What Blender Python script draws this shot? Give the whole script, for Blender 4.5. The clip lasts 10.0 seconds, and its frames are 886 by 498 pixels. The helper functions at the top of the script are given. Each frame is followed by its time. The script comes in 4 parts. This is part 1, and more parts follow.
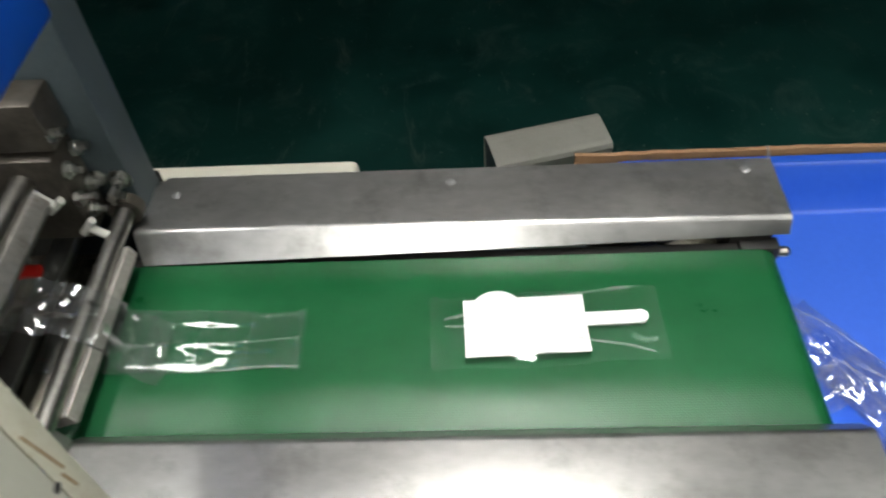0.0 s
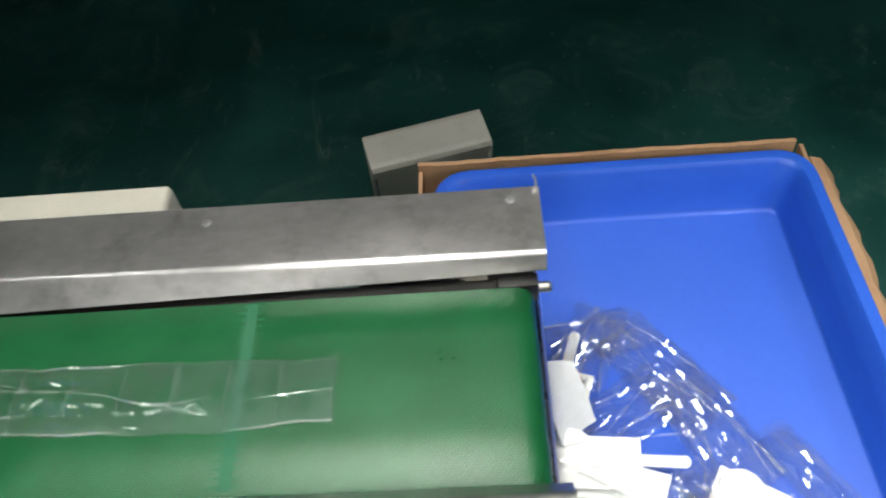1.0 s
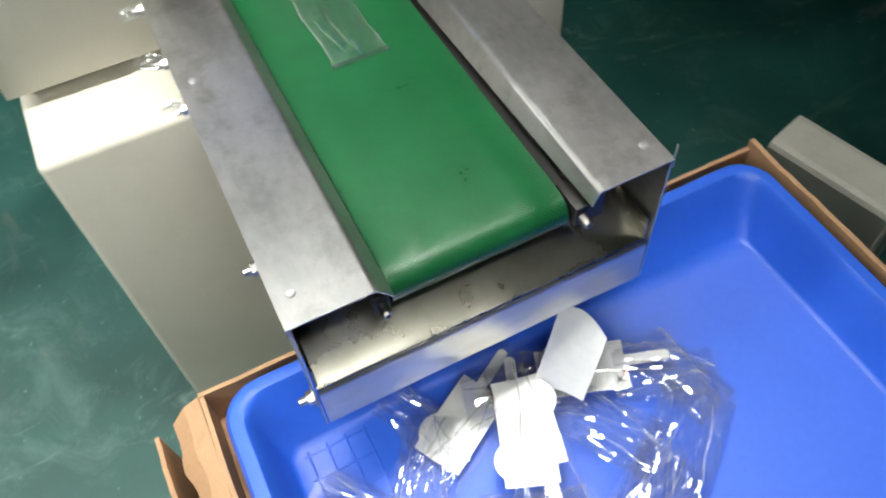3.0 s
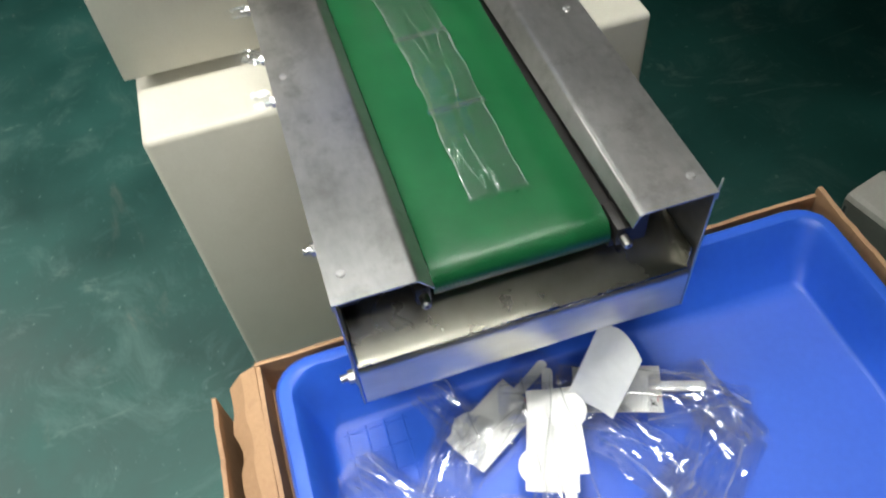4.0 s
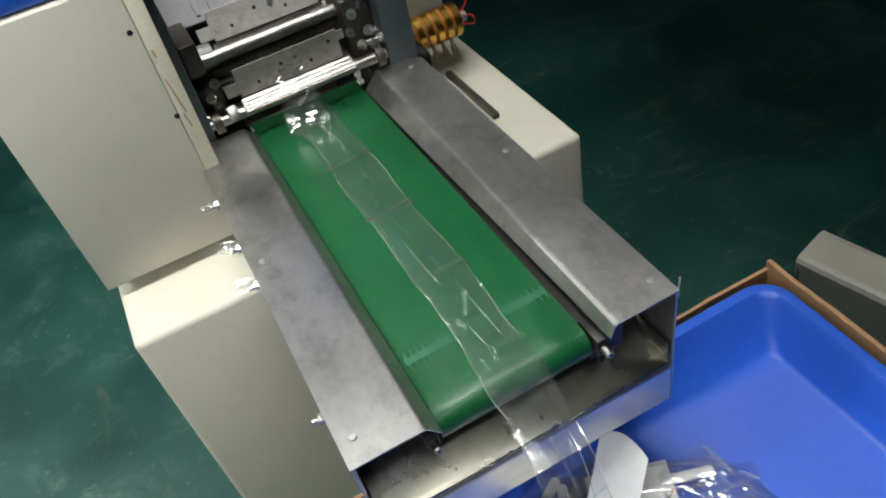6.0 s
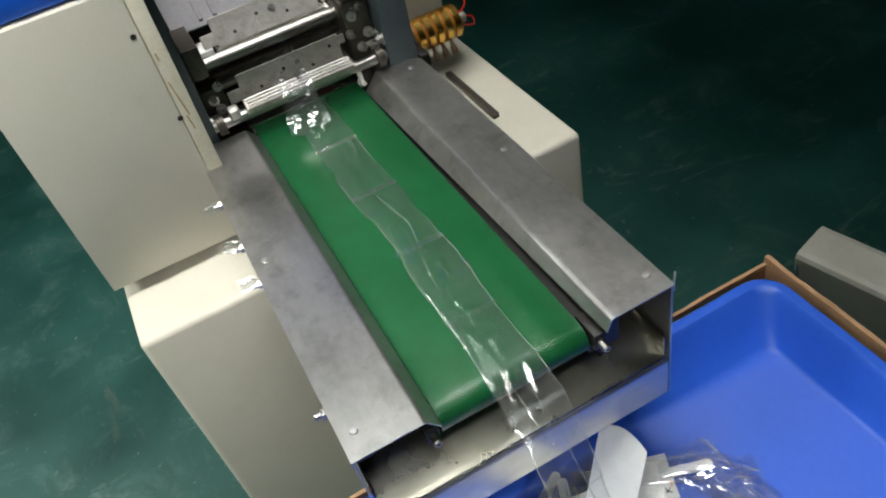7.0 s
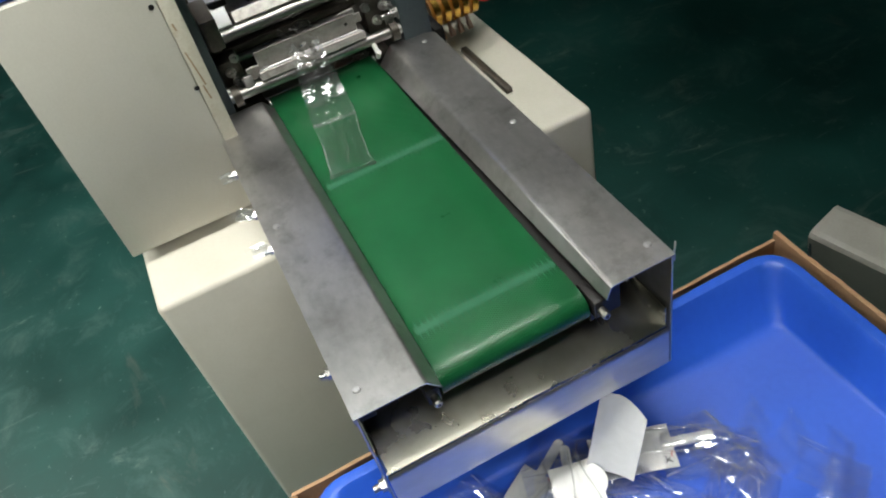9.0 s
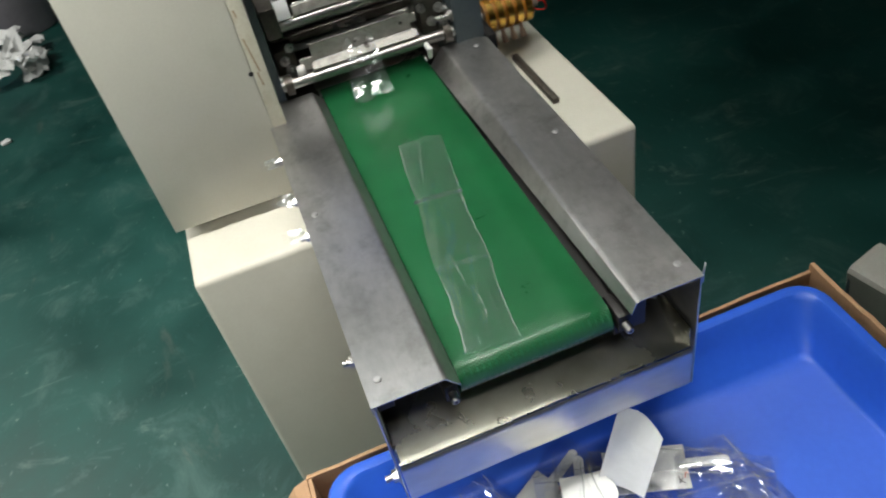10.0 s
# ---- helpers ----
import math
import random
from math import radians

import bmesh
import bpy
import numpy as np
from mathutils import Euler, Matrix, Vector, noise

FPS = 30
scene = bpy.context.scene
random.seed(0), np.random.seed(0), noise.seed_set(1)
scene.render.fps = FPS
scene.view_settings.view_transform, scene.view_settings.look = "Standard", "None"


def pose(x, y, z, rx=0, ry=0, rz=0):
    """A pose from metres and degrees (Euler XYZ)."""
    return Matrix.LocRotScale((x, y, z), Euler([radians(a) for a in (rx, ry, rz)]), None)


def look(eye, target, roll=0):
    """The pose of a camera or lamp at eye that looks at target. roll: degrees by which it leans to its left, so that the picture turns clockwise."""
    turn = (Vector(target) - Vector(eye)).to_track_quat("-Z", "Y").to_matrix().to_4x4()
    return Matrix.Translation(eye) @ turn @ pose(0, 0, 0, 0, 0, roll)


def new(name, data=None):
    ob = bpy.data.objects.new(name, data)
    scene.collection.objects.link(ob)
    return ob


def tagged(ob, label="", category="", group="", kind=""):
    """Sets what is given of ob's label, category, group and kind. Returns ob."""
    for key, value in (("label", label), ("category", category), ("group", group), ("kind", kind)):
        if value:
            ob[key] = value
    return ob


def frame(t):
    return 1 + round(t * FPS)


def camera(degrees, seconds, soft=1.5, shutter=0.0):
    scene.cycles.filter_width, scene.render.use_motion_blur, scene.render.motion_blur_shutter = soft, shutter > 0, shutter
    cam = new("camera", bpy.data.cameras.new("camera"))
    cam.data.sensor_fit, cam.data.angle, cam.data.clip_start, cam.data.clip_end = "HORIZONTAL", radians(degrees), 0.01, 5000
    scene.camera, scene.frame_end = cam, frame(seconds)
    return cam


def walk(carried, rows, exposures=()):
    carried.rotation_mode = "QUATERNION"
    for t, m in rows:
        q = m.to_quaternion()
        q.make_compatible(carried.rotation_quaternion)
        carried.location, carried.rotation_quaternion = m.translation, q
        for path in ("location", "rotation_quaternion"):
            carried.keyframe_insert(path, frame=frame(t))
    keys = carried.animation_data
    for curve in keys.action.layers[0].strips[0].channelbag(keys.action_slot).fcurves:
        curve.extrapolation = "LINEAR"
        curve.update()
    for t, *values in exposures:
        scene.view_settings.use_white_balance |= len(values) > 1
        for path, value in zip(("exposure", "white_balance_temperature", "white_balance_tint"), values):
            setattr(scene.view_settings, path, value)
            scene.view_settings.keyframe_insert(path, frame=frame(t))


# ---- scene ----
cam = camera(59.6, 10.0, soft=2.0, shutter=0.32)
PATH = [
    (0, (-0.323, -0.219, 1.402), (-0.42, 1.086, -0.111), -4.9),
    (0.5, (-0.149, -0.211, 1.396), (-0.28, 1.044, -0.156), -6.8),
    (1, (-0.061, -0.138, 1.407), (-0.168, 1.102, -0.158), -7.4),
    (1.2, (-0.002, -0.116, 1.392), (-0.168, 1.027, -0.241), -11.4),
    (1.5, (0.131, -0.137, 1.391), (-0.198, 0.923, -0.273), -7.6),
    (1.7, (0.235, -0.177, 1.396), (-0.195, 0.803, -0.293), -1.2),
    (2, (0.291, -0.168, 1.399), (-0.284, 0.725, -0.296), -2.2),
    (2.2, (0.286, -0.151, 1.367), (-0.23, 0.718, -0.359), 1.8),
    (2.5, (0.301, -0.097, 1.364), (-0.388, 0.62, -0.372), -3.3),
    (2.7, (0.328, -0.043, 1.383), (-0.566, 0.58, -0.295), -4.6),
    (3.8, (0.459, 0.023, 1.406), (-0.727, 0.321, -0.176), -3.4),
    (4, (0.441, 0.018, 1.423), (-0.753, 0.288, -0.158), -6.1),
    (4.5, (0.413, -0.002, 1.472), (-0.88, 0.366, -0.009), -8.7),
    (5, (0.431, -0.013, 1.493), (-0.974, 0.411, 0.134), -10.1),
    (5.5, (0.449, -0.002, 1.488), (-0.931, 0.449, 0.113), -12.8),
    (7, (0.477, 0.004, 1.495), (-0.908, 0.445, 0.122), -14.3),
    (7.5, (0.489, 0.0, 1.49), (-0.903, 0.411, 0.114), -14.7),
    (8, (0.5, 0.004, 1.494), (-0.89, 0.393, 0.109), -14.7),
    (8.5, (0.512, 0.005, 1.492), (-0.894, 0.402, 0.127), -14.5),
    (9, (0.513, 0.012, 1.491), (-0.875, 0.38, 0.099), -15.4),
    (9.5, (0.515, 0.01, 1.501), (-0.882, 0.375, 0.117), -15.7),
    (10, (0.531, 0.015, 1.498), (-0.9, 0.297, 0.13), -12.9),
]
EXPOSURES = [(0.0, 0.1), (0.5, 0.15), (1.0, 0.25), (1.5, 0.35), (2.5, 0.48), (4.0, 0.18), (4.5, 0.05), (10.0, 0.06)]
walk(cam, [(t, look(eye, target, roll)) for t, eye, target, roll in PATH], EXPOSURES)


# ---- light ----
world = bpy.data.worlds.new("hall")
scene.world = world
world.use_nodes = True
world.node_tree.nodes["Background"].inputs[0].default_value = (0.75, 0.85, 1.0, 1)
world.node_tree.nodes["Background"].inputs[1].default_value = 0.012

# fluorescent trough fixtures: x, y, watts, spread in degrees, length
LAMPS = [(-1.33, 0.0, 6.5, 56, 1.4), (-0.25, 0.0, 6.5, 56, 1.4), (0.95, -0.1, 6, 62, 1.2), (-2.6, -2.6, 40, 150, 1.2), (-0.5, -1.95, 36, 150, 1.2), (1.9, -2.3, 56, 150, 1.2), (1.75, -0.75, 31, 84, 1.2)]
LAMP_Z = 2.75
FLOOR = -0.08


def area_lamp(x, y, watts, spread, length):
    data = bpy.data.lights.new("tube_light", "AREA")
    data.shape, data.size, data.size_y, data.energy, data.color = "RECTANGLE", 0.16, length, watts, (1.0, 0.985, 0.93)
    data.spread = radians(spread)
    ob = new("tube_light", data)
    ob.matrix_basis = pose(x, y, LAMP_Z - 0.06)


for lamp in LAMPS:
    area_lamp(*lamp)


# ---- materials ----
def node_mat(name):
    m = bpy.data.materials.new(name)
    m.use_nodes = True
    nt = m.node_tree
    return m, nt, nt.nodes["Principled BSDF"]


def put(nt, kind, **values):
    n = nt.nodes.new(kind)
    for k, v in values.items():
        n.inputs[k.replace("_", " ")].default_value = v
    return n


def surface(name, low, high, rough=(0.4, 0.55), metal=0.0, scale=12.0, fine=160.0, bump=0.15, dist=0.001, stretch=(1, 1, 1), stain=None, stain_scale=3.0, stain_amount=0.5, coat=0.0):
    """Two tones mixed by noise at two scales, with uneven gloss, fine relief and stains."""
    m, nt, b = node_mat(name)
    tex = nt.nodes.new("ShaderNodeTexCoord")
    mp = put(nt, "ShaderNodeMapping", Scale=stretch)
    nt.links.new(tex.outputs["Object"], mp.inputs["Vector"])
    n1 = put(nt, "ShaderNodeTexNoise", Scale=scale, Detail=6.0, Roughness=0.6)
    n2 = put(nt, "ShaderNodeTexNoise", Scale=fine, Detail=3.0)
    for n in (n1, n2):
        nt.links.new(mp.outputs[0], n.inputs["Vector"])
    blend = nt.nodes.new("ShaderNodeMath")
    blend.operation = "MULTIPLY_ADD"
    blend.inputs[1].default_value, blend.inputs[2].default_value = 0.35, 0.0
    nt.links.new(n2.outputs["Fac"], blend.inputs[0])
    add = nt.nodes.new("ShaderNodeMath")
    add.operation = "MULTIPLY_ADD"
    add.inputs[1].default_value = 0.65
    nt.links.new(n1.outputs["Fac"], add.inputs[0])
    nt.links.new(blend.outputs[0], add.inputs[2])
    ramp = nt.nodes.new("ShaderNodeValToRGB")
    ramp.color_ramp.elements[0].position, ramp.color_ramp.elements[1].position = 0.28, 0.72
    ramp.color_ramp.elements[0].color, ramp.color_ramp.elements[1].color = (*low, 1), (*high, 1)
    nt.links.new(add.outputs[0], ramp.inputs[0])
    colour = ramp.outputs[0]
    if stain:
        n3 = put(nt, "ShaderNodeTexNoise", Scale=stain_scale, Detail=8.0, Roughness=0.7)
        nt.links.new(tex.outputs["Object"], n3.inputs["Vector"])
        r3 = nt.nodes.new("ShaderNodeValToRGB")
        r3.color_ramp.elements[0].position, r3.color_ramp.elements[1].position = 0.52, 0.70
        r3.color_ramp.elements[1].color = (stain_amount,) * 3 + (1,)
        nt.links.new(n3.outputs["Fac"], r3.inputs[0])
        mix = nt.nodes.new("ShaderNodeMix")
        mix.data_type = "RGBA"
        mix.inputs["B"].default_value = (*stain, 1)
        for s in mix.inputs:
            if s.name == "A" and s.type == "RGBA":
                nt.links.new(colour, s)
            if s.name == "B" and s.type == "RGBA":
                s.default_value = (*stain, 1)
            if s.name == "Factor" and s.type == "VALUE":
                nt.links.new(r3.outputs[0], s)
        colour = [o for o in mix.outputs if o.type == "RGBA"][0]
    nt.links.new(colour, b.inputs["Base Color"])
    rg = put(nt, "ShaderNodeMapRange", To_Min=rough[0], To_Max=rough[1])
    rg.inputs["From Min"].default_value, rg.inputs["From Max"].default_value = 0.2, 0.8
    nt.links.new(add.outputs[0], rg.inputs[0])
    nt.links.new(rg.outputs[0], b.inputs["Roughness"])
    b.inputs["Metallic"].default_value = metal
    b.inputs["Coat Weight"].default_value = coat
    bp = put(nt, "ShaderNodeBump", Strength=bump, Distance=dist)
    nt.links.new(add.outputs[0], bp.inputs["Height"])
    nt.links.new(bp.outputs[0], b.inputs["Normal"])
    return m


def belt_material(name, relief, low, high, rough):
    """Green PVC belting with a fine crossed diamond weave."""
    m, nt, b = node_mat(name)
    tex = nt.nodes.new("ShaderNodeTexCoord")
    last = None
    for turn in (38, -38):
        mp = put(nt, "ShaderNodeMapping", Rotation=(0, 0, radians(turn)))
        nt.links.new(tex.outputs["Object"], mp.inputs["Vector"])
        w = put(nt, "ShaderNodeTexWave", Scale=100.0, Distortion=0.0)
        nt.links.new(mp.outputs[0], w.inputs["Vector"])
        if last:
            mx = nt.nodes.new("ShaderNodeMath")
            mx.operation = "MULTIPLY"
            nt.links.new(last.outputs["Fac"], mx.inputs[0])
            nt.links.new(w.outputs["Fac"], mx.inputs[1])
            last = mx
        else:
            last = w
    n = put(nt, "ShaderNodeTexNoise", Scale=14.0, Detail=7.0, Roughness=0.65)
    nt.links.new(tex.outputs["Object"], n.inputs["Vector"])
    ramp = nt.nodes.new("ShaderNodeValToRGB")
    ramp.color_ramp.elements[0].position, ramp.color_ramp.elements[1].position = 0.25, 0.75
    ramp.color_ramp.elements[0].color, ramp.color_ramp.elements[1].color = (*low, 1), (*high, 1)
    nt.links.new(n.outputs["Fac"], ramp.inputs[0])
    nt.links.new(ramp.outputs[0], b.inputs["Base Color"])
    rg = put(nt, "ShaderNodeMapRange", To_Min=rough[0], To_Max=rough[1])
    rg.inputs["From Min"].default_value, rg.inputs["From Max"].default_value = 0.2, 0.8
    nt.links.new(n.outputs["Fac"], rg.inputs[0])
    nt.links.new(rg.outputs[0], b.inputs["Roughness"])
    bp = put(nt, "ShaderNodeBump", Strength=relief, Distance=0.0006)
    nt.links.new(last.outputs[0], bp.inputs["Height"])
    b.inputs["Specular IOR Level"].default_value = 0.4
    nt.links.new(bp.outputs[0], b.inputs["Normal"])
    return m


def film_material(name, tint, gloss, base, haze, crinkle=0.16, grain=38.0, stretch=0.09):
    """Thin clear packing film: mostly see-through, with a crinkled gloss and a trace of haze."""
    m, nt, b = node_mat(name)
    nt.nodes.remove(b)
    out = nt.nodes["Material Output"]
    tex = nt.nodes.new("ShaderNodeTexCoord")
    n = put(nt, "ShaderNodeTexNoise", Scale=grain, Detail=3.0, Roughness=0.55, Distortion=0.6)
    mp = put(nt, "ShaderNodeMapping", Scale=(stretch, 1.0, 1.0))
    nt.links.new(tex.outputs["Object"], mp.inputs["Vector"])
    nt.links.new(mp.outputs[0], n.inputs["Vector"])
    bp = put(nt, "ShaderNodeBump", Strength=crinkle, Distance=0.004)
    nt.links.new(n.outputs["Fac"], bp.inputs["Height"])
    clear = nt.nodes.new("ShaderNodeBsdfTransparent")
    clear.inputs[0].default_value = (*tint, 1)
    milk = nt.nodes.new("ShaderNodeBsdfDiffuse")
    milk.inputs[0].default_value = (0.8, 0.82, 0.82, 1)
    shine = nt.nodes.new("ShaderNodeBsdfGlossy")
    shine.inputs["Roughness"].default_value = gloss
    nt.links.new(bp.outputs[0], shine.inputs["Normal"])
    fr = put(nt, "ShaderNodeLayerWeight", Blend=0.22)
    nt.links.new(bp.outputs[0], fr.inputs["Normal"])
    rg = put(nt, "ShaderNodeMapRange", To_Min=base, To_Max=0.6)
    nt.links.new(fr.outputs["Fresnel"], rg.inputs[0])
    a = nt.nodes.new("ShaderNodeMixShader")
    cl = put(nt, "ShaderNodeTexNoise", Scale=32.0, Detail=5.0, Roughness=0.65, Distortion=0.8)
    nt.links.new(tex.outputs["Object"], cl.inputs["Vector"])
    hz = put(nt, "ShaderNodeMapRange", To_Min=haze * (0.2 if haze < 0.3 else 0.95), To_Max=haze * (2.2 if haze < 0.3 else 1.05))
    hz.inputs["From Min"].default_value, hz.inputs["From Max"].default_value = 0.35, 0.68
    nt.links.new(cl.outputs["Fac"], hz.inputs[0])
    nt.links.new(hz.outputs[0], a.inputs[0])
    nt.links.new(clear.outputs[0], a.inputs[1])
    nt.links.new(milk.outputs[0], a.inputs[2])
    c = nt.nodes.new("ShaderNodeMixShader")
    nt.links.new(rg.outputs[0], c.inputs[0])
    nt.links.new(a.outputs[0], c.inputs[1])
    nt.links.new(shine.outputs[0], c.inputs[2])
    nt.links.new(c.outputs[0], out.inputs["Surface"])
    return m


def floor_material(name):
    """Green floor paint: cloudy tone, rubbed pale patches, short scuffs and grit."""
    m, nt, b = node_mat(name)
    tex = nt.nodes.new("ShaderNodeTexCoord")

    def field(scale, detail, lo, hi, stretch=(1, 1, 1), turn=0, bend=0.0, rough=0.6):
        mp = put(nt, "ShaderNodeMapping", Scale=stretch, Rotation=(0, 0, radians(turn)))
        nt.links.new(tex.outputs["Object"], mp.inputs["Vector"])
        n = put(nt, "ShaderNodeTexNoise", Scale=scale, Detail=detail, Roughness=rough, Distortion=bend)
        nt.links.new(mp.outputs[0], n.inputs["Vector"])
        r = put(nt, "ShaderNodeMapRange")
        r.inputs["From Min"].default_value, r.inputs["From Max"].default_value = lo, hi
        nt.links.new(n.outputs["Fac"], r.inputs[0])
        return r.outputs[0]

    def blend(colour, fac, amount, other):
        k = nt.nodes.new("ShaderNodeMath")
        k.operation = "MULTIPLY"
        k.inputs[1].default_value = amount
        nt.links.new(fac, k.inputs[0])
        mx = nt.nodes.new("ShaderNodeMixRGB")
        nt.links.new(k.outputs[0], mx.inputs[0])
        if isinstance(colour, tuple):
            mx.inputs[1].default_value = (*colour, 1)
        else:
            nt.links.new(colour, mx.inputs[1])
        mx.inputs[2].default_value = (*other, 1)
        return mx.outputs[0]

    cloud = field(2.4, 5.0, 0.32, 0.68)
    c = blend((0.004, 0.034, 0.029), cloud, 1.0, (0.009, 0.076, 0.063))
    c = blend(c, field(5.0, 9.0, 0.52, 0.68, bend=0.8, rough=0.75), 0.8, (0.045, 0.105, 0.092))
    c = blend(c, field(9.0, 7.0, 0.60, 0.70, (1.0, 0.35, 1.0), 35, 1.2, 0.7), 0.55, (0.110, 0.165, 0.145))
    c = blend(c, field(7.0, 6.0, 0.63, 0.72, (0.3, 1.0, 1.0), -20, 0.6, 0.7), 0.5, (0.095, 0.10, 0.082))
    c = blend(c, field(46.0, 3.0, 0.66, 0.74), 0.6, (0.15, 0.20, 0.18))
    nt.links.new(c, b.inputs["Base Color"])
    rg = put(nt, "ShaderNodeMapRange", To_Min=0.36, To_Max=0.6)
    nt.links.new(cloud, rg.inputs[0])
    nt.links.new(rg.outputs[0], b.inputs["Roughness"])
    bp = put(nt, "ShaderNodeBump", Strength=0.15, Distance=0.002)
    nt.links.new(field(30.0, 5.0, 0.2, 0.8), bp.inputs["Height"])
    nt.links.new(bp.outputs[0], b.inputs["Normal"])
    return m


def glow_material(name, colour, strength):
    m, nt, b = node_mat(name)
    b.inputs["Emission Color"].default_value = (*colour, 1)
    b.inputs["Emission Strength"].default_value = strength
    return m


STEEL = surface("brushed_stainless_steel", (0.36, 0.355, 0.345), (0.56, 0.555, 0.545), (0.27, 0.42), 0.95, 11.0, 70.0, 0.05, 0.0004, (0.7, 1.3, 1), stain=(0.30, 0.292, 0.275), stain_scale=21.0, stain_amount=0.75)
# tray and lip are one sheet: shade darkens the first colour, light lifts the second
TRAY_STEEL = surface("scuffed_shaded_tray_steel", (0.21, 0.203, 0.170), (0.35, 0.338, 0.290), (0.20, 0.36), 1.0, 6.0, 34.0, 0.03, 0.0006)
LIP_STEEL = surface("lit_lip_steel", (0.50, 0.49, 0.45), (0.70, 0.69, 0.64), (0.24, 0.40), 0.9, 14.0, 60.0, 0.05, 0.001, (1, 0.4, 1))
CHROME = surface("plated_bolt_steel", (0.42, 0.41, 0.39), (0.60, 0.59, 0.57), (0.22, 0.36), 1.0, 40.0, 150.0, 0.08)
SHAFT_STEEL = surface("ground_shaft_steel", (0.30, 0.29, 0.27), (0.48, 0.47, 0.44), (0.28, 0.42), 1.0, 30.0, 150.0, 0.08)
ZINC = surface("dull_zinc", (0.50, 0.50, 0.50), (0.68, 0.68, 0.68), (0.34, 0.5), 0.9, 40.0, 150.0, 0.08)
DULL_METAL = surface("dull_grey_metal", (0.3, 0.29, 0.27), (0.46, 0.45, 0.43), (0.35, 0.55), 0.9, 25.0, 180.0, 0.15)
BELT = belt_material("green_diamond_belting", 0.38, (0.005, 0.060, 0.019), (0.009, 0.098, 0.033), (0.25, 0.36))
# the joint's sheen is partly put into its colour, paler than the belt
JOINT = belt_material("smooth_joint_pale_sheen", 0.05, (0.024, 0.108, 0.056), (0.044, 0.145, 0.082), (0.16, 0.24))
TUB_BLUE = surface("blue_polypropylene", (0.018, 0.095, 0.54), (0.027, 0.118, 0.62), (0.33, 0.46), 0.0, 5.0, 90.0, 0.12, 0.002, stain=(0.03, 0.12, 0.6), stain_scale=9.0, stain_amount=0.5)
HOOD_BLUE = surface("blue_lacquer", (0.008, 0.10, 0.62), (0.012, 0.13, 0.72), (0.3, 0.4), 0.0, 5.0, 90.0, 0.05)
# darker copy of the beige, with the floor cover's shade in its colour
GREY_BEIGE = surface("shaded_grey_beige_paint", (0.36, 0.355, 0.31), (0.44, 0.43, 0.385), (0.45, 0.6), 0.0, 5.0, 200.0, 0.12, stain=(0.30, 0.29, 0.25), stain_scale=8.0)
BEIGE = surface("beige_powder_coat", (0.57, 0.55, 0.465), (0.65, 0.63, 0.545), (0.42, 0.55), 0.0, 3.0, 260.0, 0.12, 0.0006, stain=(0.52, 0.50, 0.41), stain_scale=4.0, stain_amount=0.4)
RUST = surface("rusty_worn_paint", (0.30, 0.17, 0.07), (0.5, 0.4, 0.26), (0.6, 0.8), 0.0, 60.0, 200.0, 0.3)
CREAM = surface("worn_cream_edge", (0.62, 0.58, 0.45), (0.76, 0.73, 0.62), (0.5, 0.7), 0.0, 25.0, 200.0, 0.2, stain=(0.40, 0.27, 0.13), stain_scale=30.0, stain_amount=0.3)
DARK_FRAME = surface("dark_grey_painted_frame", (0.050, 0.068, 0.076), (0.080, 0.102, 0.112), (0.4, 0.55), 0.2, 12.0, 180.0, 0.12)
OILY = surface("oily_machine_steel", (0.050, 0.043, 0.036), (0.135, 0.120, 0.100), (0.3, 0.5), 0.55, 26.0, 160.0, 0.2, stain=(0.03, 0.024, 0.018), stain_scale=18.0, stain_amount=0.6)
JAW_STEEL = surface("rubbed_jaw_plate", (0.32, 0.30, 0.275), (0.54, 0.52, 0.48), (0.36, 0.52), 0.55, 34.0, 150.0, 0.12, stain=(0.20, 0.175, 0.14), stain_scale=44.0, stain_amount=0.6)
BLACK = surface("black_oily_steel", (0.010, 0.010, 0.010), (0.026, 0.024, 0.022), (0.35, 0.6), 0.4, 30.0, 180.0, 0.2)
GREYPLATE = surface("grey_guide_plate", (0.13, 0.125, 0.14), (0.22, 0.21, 0.23), (0.5, 0.65), 0.0, 10.0, 150.0, 0.08)
CARD_BOARD = surface("brown_corrugated_card", (0.31, 0.18, 0.095), (0.44, 0.27, 0.15), (0.7, 0.85), 0.0, 9.0, 200.0, 0.35, 0.0015, (1, 1, 0.15), stain=(0.24, 0.13, 0.075), stain_scale=7.0, stain_amount=0.6)
PAPER = surface("white_coated_card", (0.70, 0.71, 0.70), (0.79, 0.79, 0.775), (0.4, 0.55), 0.0, 18.0, 240.0, 0.08)
WHITE_PLASTIC = surface("white_moulded_plastic", (0.82, 0.83, 0.82), (0.88, 0.88, 0.87), (0.3, 0.42), 0.0, 18.0, 240.0, 0.05)
INK = surface("black_ink", (0.012, 0.012, 0.012), (0.03, 0.03, 0.03), (0.5, 0.6))
RED_INK = surface("red_ink", (0.55, 0.08, 0.05), (0.66, 0.12, 0.08), (0.5, 0.6))
RED = surface("red_plastic", (0.62, 0.02, 0.015), (0.75, 0.03, 0.02), (0.3, 0.45))
BRASS = surface("brass_slip_rings", (0.70, 0.40, 0.08), (0.85, 0.52, 0.13), (0.18, 0.3), 1.0, 30.0, 160.0, 0.1)
COPPER = surface("copper_brushes", (0.50, 0.33, 0.24), (0.66, 0.47, 0.36), (0.3, 0.45), 1.0)
AMBER = surface("amber_insulator", (0.25, 0.10, 0.01), (0.36, 0.16, 0.02), (0.3, 0.4))
